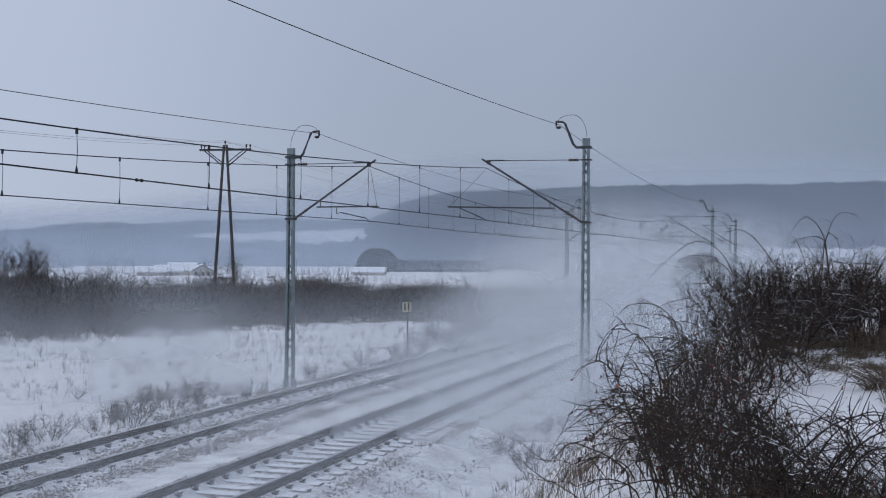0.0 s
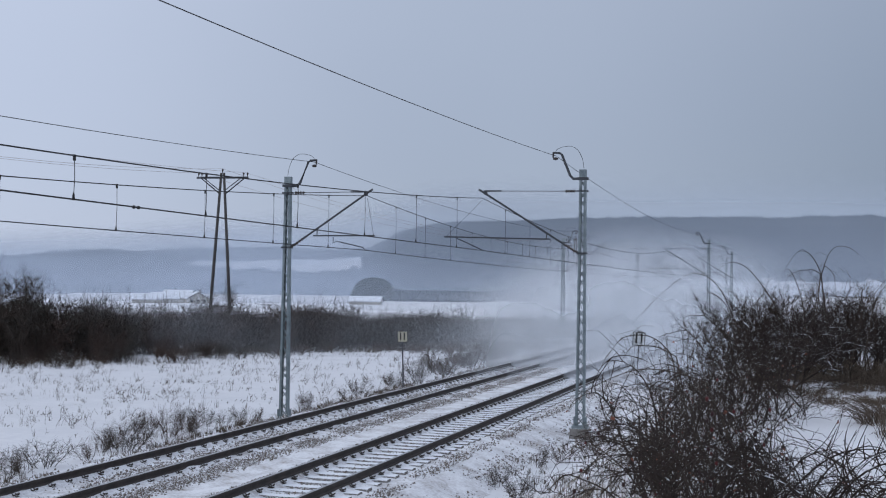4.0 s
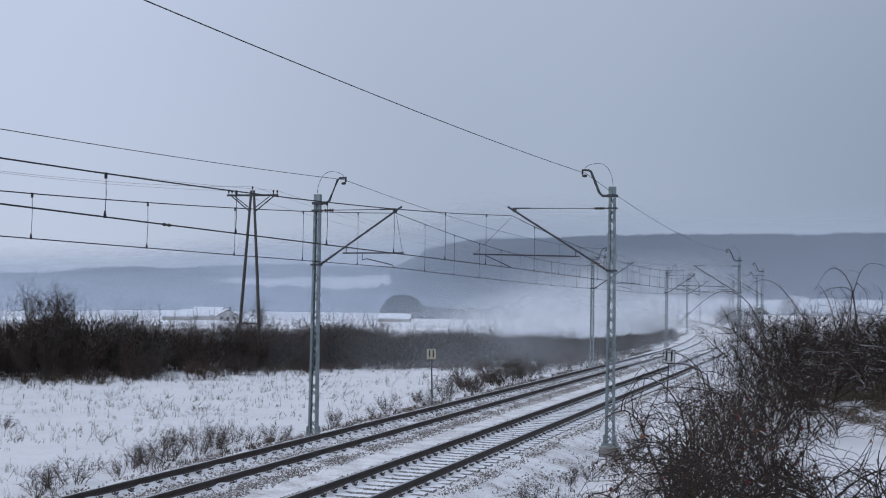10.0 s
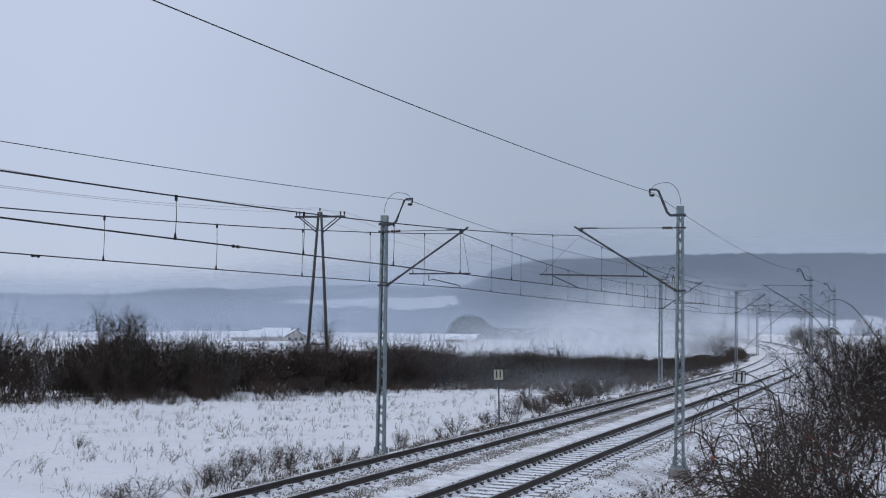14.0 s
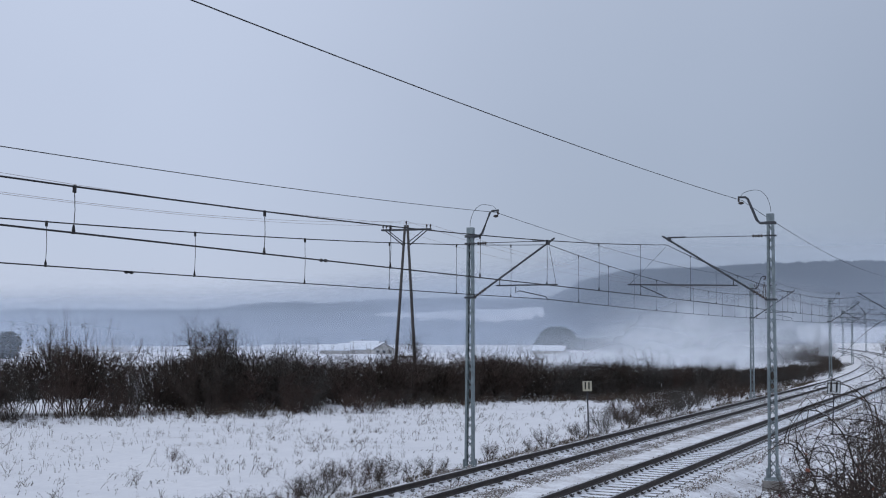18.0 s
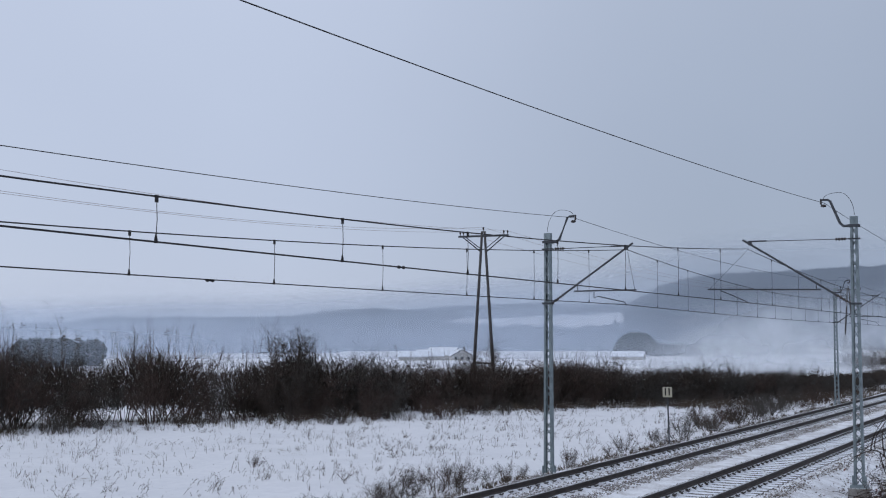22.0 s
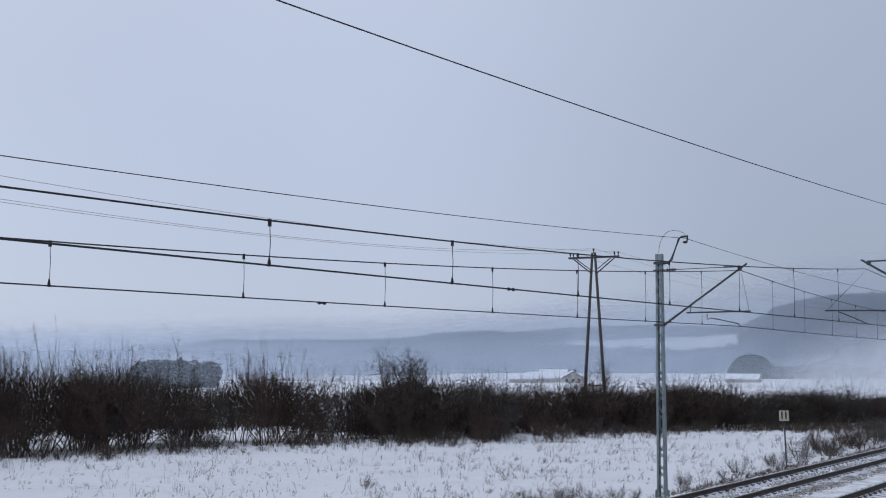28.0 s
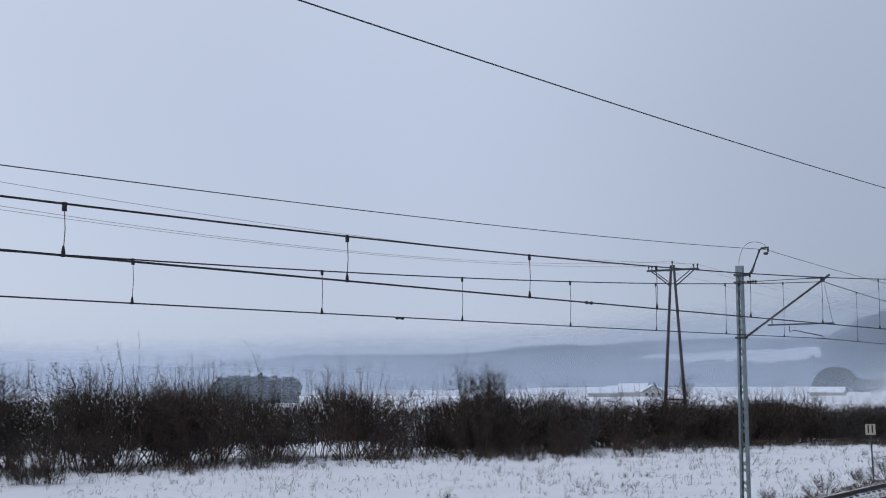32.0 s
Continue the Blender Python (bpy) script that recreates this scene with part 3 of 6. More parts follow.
def sweep(profile, stations, closed=False):
    """Carries a profile of (off, z) along the line."""
    g = Geo()
    n = len(profile)
    for s in stations:
        for o, z in profile:
            g.v.append(tuple(line_point(s, o, z)))
    for i in range(len(stations) - 1):
        for j in range(n if closed else n - 1):
            a, b = i * n + j, i * n + (j + 1) % n
            g.f.append((a, b, b + n, a + n))
    return g


def build_trackbed():
    prof = [(-5.6, -0.90), (-5.0, -0.66), (-4.5, -0.42), (-3.9, -0.25), (-3.4, -0.18), (-2.95, -0.105), (-2.80, -0.10), (-2.70, -0.088), (-2.62, -0.12), (-2.5, -0.16), (-2.0, -0.165), (-1.5, -0.16), (-1.34, -0.115), (-1.20, -0.086), (-1.10, -0.112), (-0.6, -0.15), (-0.3, -0.14), (0.2, -0.16), (0.7, -0.14), (1.05, -0.08), (1.16, -0.06), (1.22, -0.125), (1.30, -0.092), (1.385, -0.13), (1.46, -0.175),
            (1.6, -0.205), (2.0, -0.21), (2.4, -0.205), (2.6, -0.175), (2.72, -0.125), (2.81, -0.092), (2.90, -0.13), (3.02, -0.165), (3.4, -0.19), (3.9, -0.27), (4.4, -0.44), (5.0, -0.66), (5.6, -0.90)]
    fine = []
    for (a, za), (b, zb) in zip(prof, prof[1:]):
        k = max(1, round((b - a) / 0.2))
        fine += [(a + (b - a) * i / k, za + (zb - za) * i / k) for i in range(k)]
    fine.append(prof[-1])
    st = list(np.arange(-40, 150, 0.4)) + list(np.arange(150, 424, 4.0))
    g = sweep(fine, st)
    v = np.array(g.v)
    edge = np.abs(np.abs(v[:, 0] - MID_X) - 4.6) < 1.1
    v[:, 2] += 0.018 * wob(v[:, 0], v[:, 1], 5.1) + 0.012 * wob(v[:, 0] + 3, v[:, 1], 11.0) + edge * 0.05 * wob(v[:, 0], v[:, 1], 1.7)
    g.v = [tuple(p) for p in v]
    tagged(new("trackbed", g.mesh("trackbed", M_BALLAST, True)), "snow-dusted stone ballast under two tracks", "trackbed", kind="structure")


build_trackbed()


def scatter_mesh(name, base_v, base_f, places, scales, turns, mat, label, category):
    """Many small copies of a base shape joined into one mesh."""
    n, k = len(places), len(base_v)
    c, s = np.cos(turns), np.sin(turns)
    bv = np.asarray(base_v)[None] * scales[:, None, :]
    x = bv[:, :, 0] * c[:, None] - bv[:, :, 1] * s[:, None]
    y = bv[:, :, 0] * s[:, None] + bv[:, :, 1] * c[:, None]
    v = np.stack([x, y, bv[:, :, 2]], -1) + places[:, None]
    f = (np.asarray(base_f)[None] + (np.arange(n) * k)[:, None, None]).reshape(-1, len(base_f[0]))
    me = bpy.data.meshes.new(name)
    me.from_pydata(v.reshape(-1, 3).tolist(), [], f.tolist())
    me.materials.append(mat)
    return tagged(new(name, me), label, category, kind="stuff")


OCT_V = [(1, 0.1, 0), (0.2, 1, 0.1), (-1, -0.1, 0.1), (-0.1, -0.9, 0), (0.15, 0.1, 0.9), (0, 0, -0.6)]
OCT_F = [(0, 1, 4), (1, 2, 4), (2, 3, 4), (3, 0, 4), (1, 0, 5), (2, 1, 5), (3, 2, 5), (0, 3, 5)]


def build_stones():
    rng = np.random.default_rng(5)
    rows = []
    for lo, hi, z, n, far in ((-1.15, -0.05, -0.137, 40000, 110), (0.74, 0.94, -0.118, 7500, 95), (-2.65, -1.4, -0.155, 17000, 95), (1.45, 2.55, -0.20, 9000, 80), (3.2, 4.0, -0.20, 9000, 80), (4.0, 5.0, -0.3, 4500, 75), (-4.3, -3.0, -0.155, 8000, 85)):
        y = 14 + (far - 14) * rng.random(n) ** 1.3
        o = lo + (hi - lo) * (rng.random(n) * 0.6 + rng.random(n) * 0.4)
        keep = 0.7 * wob(o * 2 + 5, y, 0.9) + 0.8 * wob(o, y, 2.3) + rng.normal(0, 0.5, n) > -0.3
        zz = np.where(np.abs(o) > 3.9, -0.26 - 0.34 * np.clip(np.abs(o) - 3.9, 0, 2), z)
        rows.append(np.stack([MID_X + o, y, zz + rng.normal(0, 0.012, n)], -1)[keep])
    p = np.vstack(rows)
    sc = rng.uniform(0.013, 0.034, (len(p), 1)) * rng.uniform(0.7, 1.3, (len(p), 3))
    scatter_mesh("ballast_stones", OCT_V, OCT_F, p, sc, rng.uniform(0, 6.28, len(p)), M_STONE, "grey-brown ballast stones showing through the snow", "ballast")


build_stones()

RAIL_PROFILE = [(-0.036, 0.0), (0.036, 0.0), (0.037, -0.035), (0.012, -0.045), (0.010, -0.105), (0.070, -0.128), (0.070, -0.145), (-0.070, -0.145), (-0.070, -0.128), (-0.010, -0.105), (-0.012, -0.045), (-0.037, -0.035)]


def sleeper_mesh():
    g = Geo()
    xs = (-1.28, -1.1, -0.45, 0.0, 0.45, 1.1, 1.28)
    tops = (0.0, 0.0, -0.03, -0.035, -0.03, 0.0, 0.0)
    for x, t in zip(xs, tops):
        g.v += [(x, -0.15, -0.40), (x, -0.125, -0.145 + t), (x, -0.105, -0.132 + t), (x, 0.105, -0.132 + t), (x, 0.125, -0.145 + t), (x, 0.15, -0.40)]
    for i in range(len(xs) - 1):
        for j in range(5):
            a = i * 6 + j
            g.f.append((a, a + 6, a + 7, a + 1))
    g.f += [tuple(range(6)), tuple(reversed(range(36, 42)))]
    return g.mesh("sleeper", M_SLEEPER)


def clip_mesh():
    g = Geo()
    pts = [(0.062 + 0.062 * math.cos(a), 0.07 * math.sin(a), -0.092 + 0.02 * math.cos(2 * a)) for a in np.linspace(-2.5, 2.5, 9)]
    g.tube(pts, 0.014, 4)
    g.box((0.0, -0.045, -0.15), (0.11, 0.045, -0.126))
    return g.mesh("clip", M_CLIP)


def build_tracks():
    st = [-40, BEND] + list(np.arange(BEND + 3, 423, 3.0))
    sl, cl = sleeper_mesh(), clip_mesh()
    rng = random.Random(3)
    for off, label in ((NEAR_X - MID_X, "railway track with dark rusty rails on snowy sleepers"), (FAR_X - MID_X, "railway track with dark rails half buried in snow")):
        tr = thing("railway_track", label, "railway track", "tracks of the line")
        for e in (-0.7535, 0.7535):
            g = sweep([(off + e + a, z) for a, z in RAIL_PROFILE], st, True)
            me = g.mesh("rail", M_RAIL)
            me.materials.append(M_RAILTOP)
            for i, p in enumerate(me.polygons):
                if i % len(RAIL_PROFILE) == 0:
                    p.material_index = 1
            part("rail", me, None, tr)
        s = 8.0 + 0.3 * (off < 0)
        k = 0
        rest = Geo()
        while s < 420:
            c = line_point(s, off, rng.uniform(-0.006, 0.004))
            turn = line_turn(s) + rng.uniform(-0.4, 0.4)
            if s < 140:
                ob = part("sleeper", sl, None, tr)
                ob.matrix_basis = pose(c.x, c.y, c.z, 0, 0, turn)
                if s < 82:
                    for e in (-0.7535, 0.7535):
                        for d in (-1, 1):
                            q = part("clip", cl, None, ob)
                            q.matrix_basis = pose(e + d * 0.10, 0, 0, 0, 0, 0 if d > 0 else 180)
            else:
                m = pose(c.x, c.y, c.z, 0, 0, turn)
                rest.box((-1.28, -0.13, -0.4), (1.28, 0.13, -0.16), m)
            s += 0.6
            k += 1
        ob = part("sleepers", rest, M_SLEEPER, tr)
        ob["kind"] = "stuff"


# ---------------------------------------------------------------- overhead line
LEFT_X, RIGHT_X = -15.53, -6.45
LEFT_S = [-33.0, 36.9, 84.6, 126.0, 172.0, 217.0, 262.0]
RIGHT_S = [-32.0, 38.3, 92.7, 128.5, 173.0, 218.0, 263.0]


def insulator(g, a, b, n=4, r=0.05):
    """A rod insulator with sheds from a to b."""
    a, b = Vector(a), Vector(b)
    pts, rad = [], []
    for i in range(n):
        t0, t1, t2 = (i + 0.1) / n, (i + 0.5) / n, (i + 0.9) / n
        pts += [a.lerp(b, t0), a.lerp(b, t1), a.lerp(b, t2)]
        rad += [r * 0.45, r, r * 0.45]
    g.tube(pts, rad, 7)


def build_mast(kind):
    """kind: 1 arms to +x (stands left of the line), -1 arms to -x. Built at the origin, z over the rail heads."""
    d = kind
    if d > 0:
        top, horn, tie, arm0, arm1 = 7.28, 7.00, 6.78, (0.12, 5.07), (2.80, 6.88)
        tube0, tube1, st = (0.87, 5.44), (2.90, 5.45), [(1.53, 5.40), (1.53, 5.22), (1.66, 5.27), (2.52, 5.08), (2.59, 4.97)]
        mess, low = (2.63, 6.66), -0.28
        label = "galvanised steel lattice catenary mast beside snowy track"
    else:
        top, horn, tie, arm0, arm1 = 7.54, 7.27, 6.89, (0.12, 4.99), (3.27, 6.96)
        tube0, tube1, st = (0.99, 5.42), (4.37, 5.48), [(3.98, 5.44), (3.6, 5.28), (3.14, 5.07)]
        mess, low = (3.15, 6.68), -0.26
        label = "galvanised steel lattice catenary mast on a concrete footing"
    th = thing("catenary_mast", label, "catenary mast", "masts of the overhead line")
    w0, w1 = 0.15, 0.10
    zs = np.linspace(low, top, 27)
    wid = lambda z: w0 + (w1 - w0) * (z - low) / (top - low)
    for e in (-1, 1):
        g = Geo()
        k = 0
        for z in (low, top):
            c = e * wid(z)
            prof = [(c - e * 0.07, -0.075), (c, -0.075), (c, 0.075), (c - e * 0.07, 0.075), (c - e * 0.07, 0.060), (c - e * 0.012, 0.060), (c - e * 0.012, -0.060), (c - e * 0.07, -0.060)]
            g.v += [(x, y, z) for x, y in prof]
        g.f += [(i, (i + 1) % 8, 8 + (i + 1) % 8, 8 + i) for i in range(8)] + [tuple(range(8)), tuple(range(15, 7, -1))]
        part("channel", g, M_GALV, th)
    for face in (-1, 1):
        for i in range(len(zs) - 1):
            a, b = zs[i], zs[i + 1]
            e = 1 if (i + (face > 0)) % 2 else -1
            g = Geo()
            g.tube([(e * (wid(a) - 0.03), face * 0.08, a), (-e * (wid(b) - 0.03), face * 0.08, b)], 0.017, 4)
            part("lacing_bar", g, M_GALV, th)
    g = Geo().box((-wid(top) - 0.005, -0.085, top - 0.30), (wid(top) + 0.005, 0.085, top + 0.005))
    part("cap_plate", g, M_GALV, th)
    g = Geo().box((-0.24, -0.17, low - 0.06), (0.24, 0.17, low + 0.03)).box((-0.19, -0.11, low), (-0.15, 0.11, low + 0.3)).box((0.15, -0.11, low), (0.19, 0.11, low + 0.3))
    part("base_plate", g, M_GALV, th)
    g = Geo()
    for z, q in ((low - 1.1, 0.30), (low - 0.3, 0.29), (low - 0.09, 0.28), (low - 0.05, 0.25)):
        g.v += [(-q, -q * 0.8, z), (q, -q * 0.8, z), (q, q * 0.8, z), (-q, q * 0.8, z)]
    g.f += [(4 * i + j, 4 * i + (j + 1) % 4, 4 * i + 4 + (j + 1) % 4, 4 * i + 4 + j) for i in range(3) for j in range(4)] + [(12, 13, 14, 15)]
    part("footing", g, M_CONC, th, "weathered concrete footing")
    # bracket for the earth wire
    g = Geo().box((-0.16 * 1, -0.10, horn - 0.04), (0.16, -0.085, horn + 0.04)).box((-0.16, 0.085, horn - 0.04), (0.16, 0.10, horn + 0.04))
    g.tube([(d * 0.05, 0, horn), (d * 0.30, 0, horn), (d * 0.40, 0, horn + 0.10), (d * 0.66, 0, horn + 0.74), (d * 0.73, 0, horn + 0.79), (d * 0.95, 0, horn + 0.80)], [0.042, 0.042, 0.042, 0.038, 0.035, 0.032], 7)
    part("earth_wire_bracket", g, M_TUBE, th, "dark cranked steel bracket")
    g = Geo().tube([(d * 0.93, 0, horn + 0.80), (d * 0.93, 0, horn + 0.66)], 0.03, 6).ball((d * 0.86, 0, horn + 0.62), 0.06, (1.5, 1, 0.8))
    part("wire_clamp", g, M_INS, th)
    g = Geo().tube([(d * (0.42 + 0.44 * math.cos(a)), 0, (horn + 0.82 if a < 1.57 else top + 0.02) + (0.18 if a < 1.57 else horn + 1.0 - top - 0.02) * math.sin(a)) for a in np.linspace(0.05, 3.1, 14)], 0.007, 5)
    part("jumper_wire", g, M_WIRE, th)
    # cantilever
    g = Geo().tube([(d * (arm0[0] + 0.35), 0, arm0[1] + 0.35 * (arm1[1] - arm0[1]) / (arm1[0] - arm0[0])), (d * arm1[0], 0, arm1[1])], 0.032, 7)
    part("cantilever_tube", g, M_TUBE, th, "dark zinc-grey slanting tube")
    g = Geo()
    k = (arm1[1] - arm0[1]) / (arm1[0] - arm0[0])
    insulator(g, (d * arm0[0], 0, arm0[1]), (d * (arm0[0] + 0.42), 0, arm0[1] + 0.42 * k), 5, 0.055)
    part("insulator", g, M_INS, th)
    part("hinge_bracket", Geo().box((-0.17, -0.095, arm0[1] - 0.03), (0.17, 0.095, arm0[1] + 0.03)), M_TUBE, th)
    part("tie_bracket", Geo().box((-0.17, -0.095, tie - 0.02), (0.17, 0.095, tie + 0.02)), M_TUBE, th)
    tx = arm1[0] - 0.22
    g = Geo().tube([(d * 0.1, 0, tie), (d * tx, 0, tie + 0.02)], 0.012, 5)
    part("tie_rod", g, M_TUBE, th)
    g = Geo()
    insulator(g, (d * 0.22, 0, tie), (d * 0.55, 0, tie), 4, 0.055)
    part("insulator", g, M_INS, th)
    g = Geo().tube([(d * (tx - 0.5), 0, tie + 0.02), (d * tx, 0, tie + 0.02)], 0.024, 6).box((d * tx - 0.05, -0.05, tie - 0.1), (d * tx + 0.05, 0.05, tie + 0.04))
    part("messenger_clamp", g, M_TUBE, th)
    g = Geo().tube([(d * tube0[0], 0, tube0[1]), (d * tube1[0], 0, tube1[1])], 0.024, 6)
    u = tube0[0] + 0.12
    g.tube([(d * u, 0, tube0[1]), (d * u, 0, arm0[1] + (u - arm0[0]) * k)], 0.016, 5)
    part("registration_tube", g, M_TUBE, th)
    g = Geo().tube([(d * a, 0, b) for a, b in st], 0.017, 5)
    part("steady_arm", g, M_TUBE, th)
    g = Geo().tube([(d * mess[0], 0, mess[1] - 0.05), (d * (tube1[0] - 0.05), 0, tube1[1])], 0.006, 4)
    part("support_wire", g, M_WIRE, th)
    return th


def build_masts():
    for kind, x, ss in ((1, LEFT_X, LEFT_S), (-1, RIGHT_X, RIGHT_S)):
        first = None
        for s in ss[1:]:
            p = line_point(s, x - MID_X)
            m = pose(p.x, p.y, p.z, 0, 0, line_turn(s))
            if first is None:
                first = build_mast(kind)
                first.matrix_basis = m
            else:
                copy_thing(first, m)
            

def span_points(s0, s1, x, z0, z1, sag, n=26, dx=0.0):
    return [line_point(s0 + (s1 - s0) * t, x + dx * t - MID_X, z0 + (z1 - z0) * t - 4 * sag * t * (1 - t)) for t in np.linspace(0, 1, n)]


def build_wires():
    for ss, x0, x1, zm, zc, sag, cs, first, pitch, label in ((RIGHT_S, -9.60, -9.60, 6.69, 5.06, 1.18, 0.02, 7.3, 4.0, "contact and messenger wires over the near track"), (LEFT_S, -14.15, -12.92, 6.68, 5.00, 1.27, 0.09, 7.55, 3.75, "contact and messenger wires over the far track")):
        for i, (a, b) in enumerate(zip(ss, ss[1:])):
            th = thing("overhead_wires", label, "overhead wires", "wires of the overhead line")
            sg = sag * ((b - a) / 70) ** 2
            xm, dx = (x0, x1 - x0) if i % 2 == 0 else (x1, x0 - x1)
            part("messenger_wire", Geo().tube(span_points(a, b, xm, zm, zm, sg, 40, dx), 0.0112, 5, False), M_WIRE, th)
            for e in (-0.022, 0.022):
                part("contact_wire", Geo().tube(span_points(a, b, xm + e, zc, zc, cs, 14, dx), 0.0092, 5, False), M_WIRE, th)
            if i > 3:
                continue
            y = first - pitch * 9 if i == 0 else a + 3.2
            k = 0
            while y < b - 2.0:
                if y > -2:
                    t = (y - a) / (b - a)
                    q = line_point(y, xm + dx * t - MID_X)
                    z1, z0 = q.z + zm - 4 * sg * t * (1 - t), q.z + zc - 4 * cs * t * (1 - t)
                    dr = part("dropper", Geo().tube([(q.x, q.y, z0 + 0.03), (q.x + 0.005, q.y + 0.01, (z0 + z1) / 2), (q.x, q.y, z1 - 0.02)], 0.0055, 4), M_WIRE, th)
                    part("clamp", Geo().box((q.x - 0.012, q.y - 0.02, z1 - 0.07), (q.x + 0.012, q.y + 0.02, z1 + 0.015)), M_WIRE, dr)
                    part("clamp", Geo().tube([(q.x, q.y, z0 - 0.015), (q.x, q.y, z0 + 0.03), (q.x, q.y, z0 + 0.09)], [0.022, 0.02, 0.009], 6), M_WIRE, dr)
                y += pitch
                k += 1
            if i == 0:
                yc = 17.0
                xc = xm + dx * (yc - a) / (b - a)
                g = Geo().ball((xc, yc - 0.07, zc - 3.9 * cs / 4), 0.028, (1, 1.6, 1)).ball((xc, yc + 0.07, zc - 3.9 * cs / 4), 0.028, (1, 1.6, 1)).tube([(xc, yc - 0.1, zc - cs), (xc, yc + 0.1, zc - cs)], 0.012, 5)
                part("joint_clamp", g, M_WIRE, th)
    for ss, x, z, sag, x0, z0, sag0 in ((RIGHT_S, -7.28, 7.97, 0.78, -8.34, 8.13, 0.69), (LEFT_S, -14.67, 7.74, 1.03, -13.73, 7.05, 0.82)):
        for i, (a, b) in enumerate(zip(ss, ss[1:])):
            th = thing("earth_wire", "thin earth wire strung along the masts", "overhead wire", "wires of the overhead line")
            pts = span_points(a, b, x, z, z, sag * ((b - a) / 70) ** 2, 36) if i else span_points(a, b, x0, z0, z, sag0, 48, x - x0)
            part("wire", Geo().tube(pts, 0.0082, 5, False), M_WIRE, th)


# ---------------------------------------------------------------- power line
POLES = [(-36.0, -14.0), (-40.4, 83.8), (-37.0, 213.0)]


def build_power_line():
    first = None
    tops = []
    for i, (x, y) in enumerate(POLES):
        base = hz(x, y)
        m = pose(x, y, base, 0, 0, 3)
        if first is None:
            th = thing("power_pole", "tall twin-legged concrete power pole with steel crossarm", "power pole", "poles of the power line")
            h = 12.65
            for e in (-1, 1):
                part("leg", Geo().tube([(e * 0.95, 0, -0.3), (e * 0.10, 0, h)], [0.14, 0.09], 8), M_POLE, th)
            part("cross_brace", Geo().tube([(-0.75, 0, 3.0), (0.75, 0, 3.0)], 0.06, 6), M_POLE, th)
            part("crossarm", Geo().box((-1.98, -0.07, h - 0.42), (1.98, 0.07, h - 0.28)), M_TUBE, th, "dark steel crossarm")
            for e in (-1, 1):
                part("arm_brace", Geo().tube([(e * 1.65, 0.05, h - 0.40), (e * 0.18, 0.05, h - 1.55)], 0.045, 5), M_TUBE, th)
                part("arm_brace", Geo().tube([(e * 1.40, -0.05, h - 0.40), (e * 0.18, -0.05, h - 1.30)], 0.035, 5), M_TUBE, th)
            for q, zz in ((-1.85, h - 0.28), (0.0, h), (1.62, h - 0.28), (1.92, h - 0.28), (-1.6, h - 0.28)):
                g = Geo().tube([(q, 0, zz), (q, 0, zz + 0.12), (q, 0, zz + 0.16), (q, 0, zz + 0.24), (q, 0, zz + 0.3)], [0.025, 0.04, 0.065, 0.07, 0.035], 7)
                part("insulator", g, M_INS, th)
            first = th
            th.matrix_basis = m
        else:
            copy_thing(first, m)
        tops.append([m @ Vector((q, 0, zz)) for q, zz in ((-1.85, 12.65), (0.0, 12.95), (1.85, 12.65))])
    for a, b, sags in ((0, 1, (2.0, 2.5, 1.7)), (1, 2, (2.2, 2.4, 2.2))):
        for q, sag in enumerate(sags):
            p0, p1 = tops[a][q], tops[b][q]
            pts = [p0.lerp(p1, t) - Vector((0, 0, 4 * sag * t * (1 - t))) for t in np.linspace(0, 1, 30)]
            ob = new("power_cable", Geo().tube(pts, 0.008, 4, False).mesh("power_cable", M_WIRE_THIN))
            tagged(ob, "thin reddish copper power cable between poles", "power cable", "cables of the power line")


# ---------------------------------------------------------------- track signs


def build_sign(x, y, base, zt, turn, mat, label, lean, k=1.0):
    """A square board with a frame and two digits on a thin post; k is its size."""
    th = thing("track_sign", label, "track sign", "signs beside the tracks", at=pose(x, y, base, 0, lean, turn))
    h = zt - base
    a, b, e = 0.17 * k, 0.38 * k, 0.007 * k + 0.005
    part("post", Geo().tube([(0, 0, -0.3), (0, 0, h - 0.05)], 0.03, 7), M_TUBE, th)
    part("board", Geo().box((-a, -0.035, h - b), (a, -0.02, h)), mat, th)
    for lo, hi in (((-a - e, -0.045, h - e), (a + e, -0.015, h + e)), ((-a - e, -0.045, h - b - e), (a + e, -0.015, h - b + e)), ((-a - e - 0.003, -0.044, h - b + e), (-a + e, -0.016, h - e)), ((a - e, -0.044, h - b + e), (a + e + 0.003, -0.016, h - e))):
        part("border", Geo().box(lo, hi), M_BLACK if mat is M_SIGNB else M_SIGN, th)
    for side in (-1, 1):
        cu = bpy.data.curves.new("digit", "FONT")
        cu.body, cu.size, cu.align_x, cu.align_y, cu.extrude, cu.offset = "1", 0.42 * k, "CENTER", "CENTER", 0.004, 0.006 * k
        cu.materials.append(M_BLACK)
        ob = new("digit", cu)
        ob.parent = th
        ob.matrix_basis = pose(side * 0.075 * k, -0.042, h - b / 2, 90, 0, 0)


# ---------------------------------------------------------------- shrubs and grass


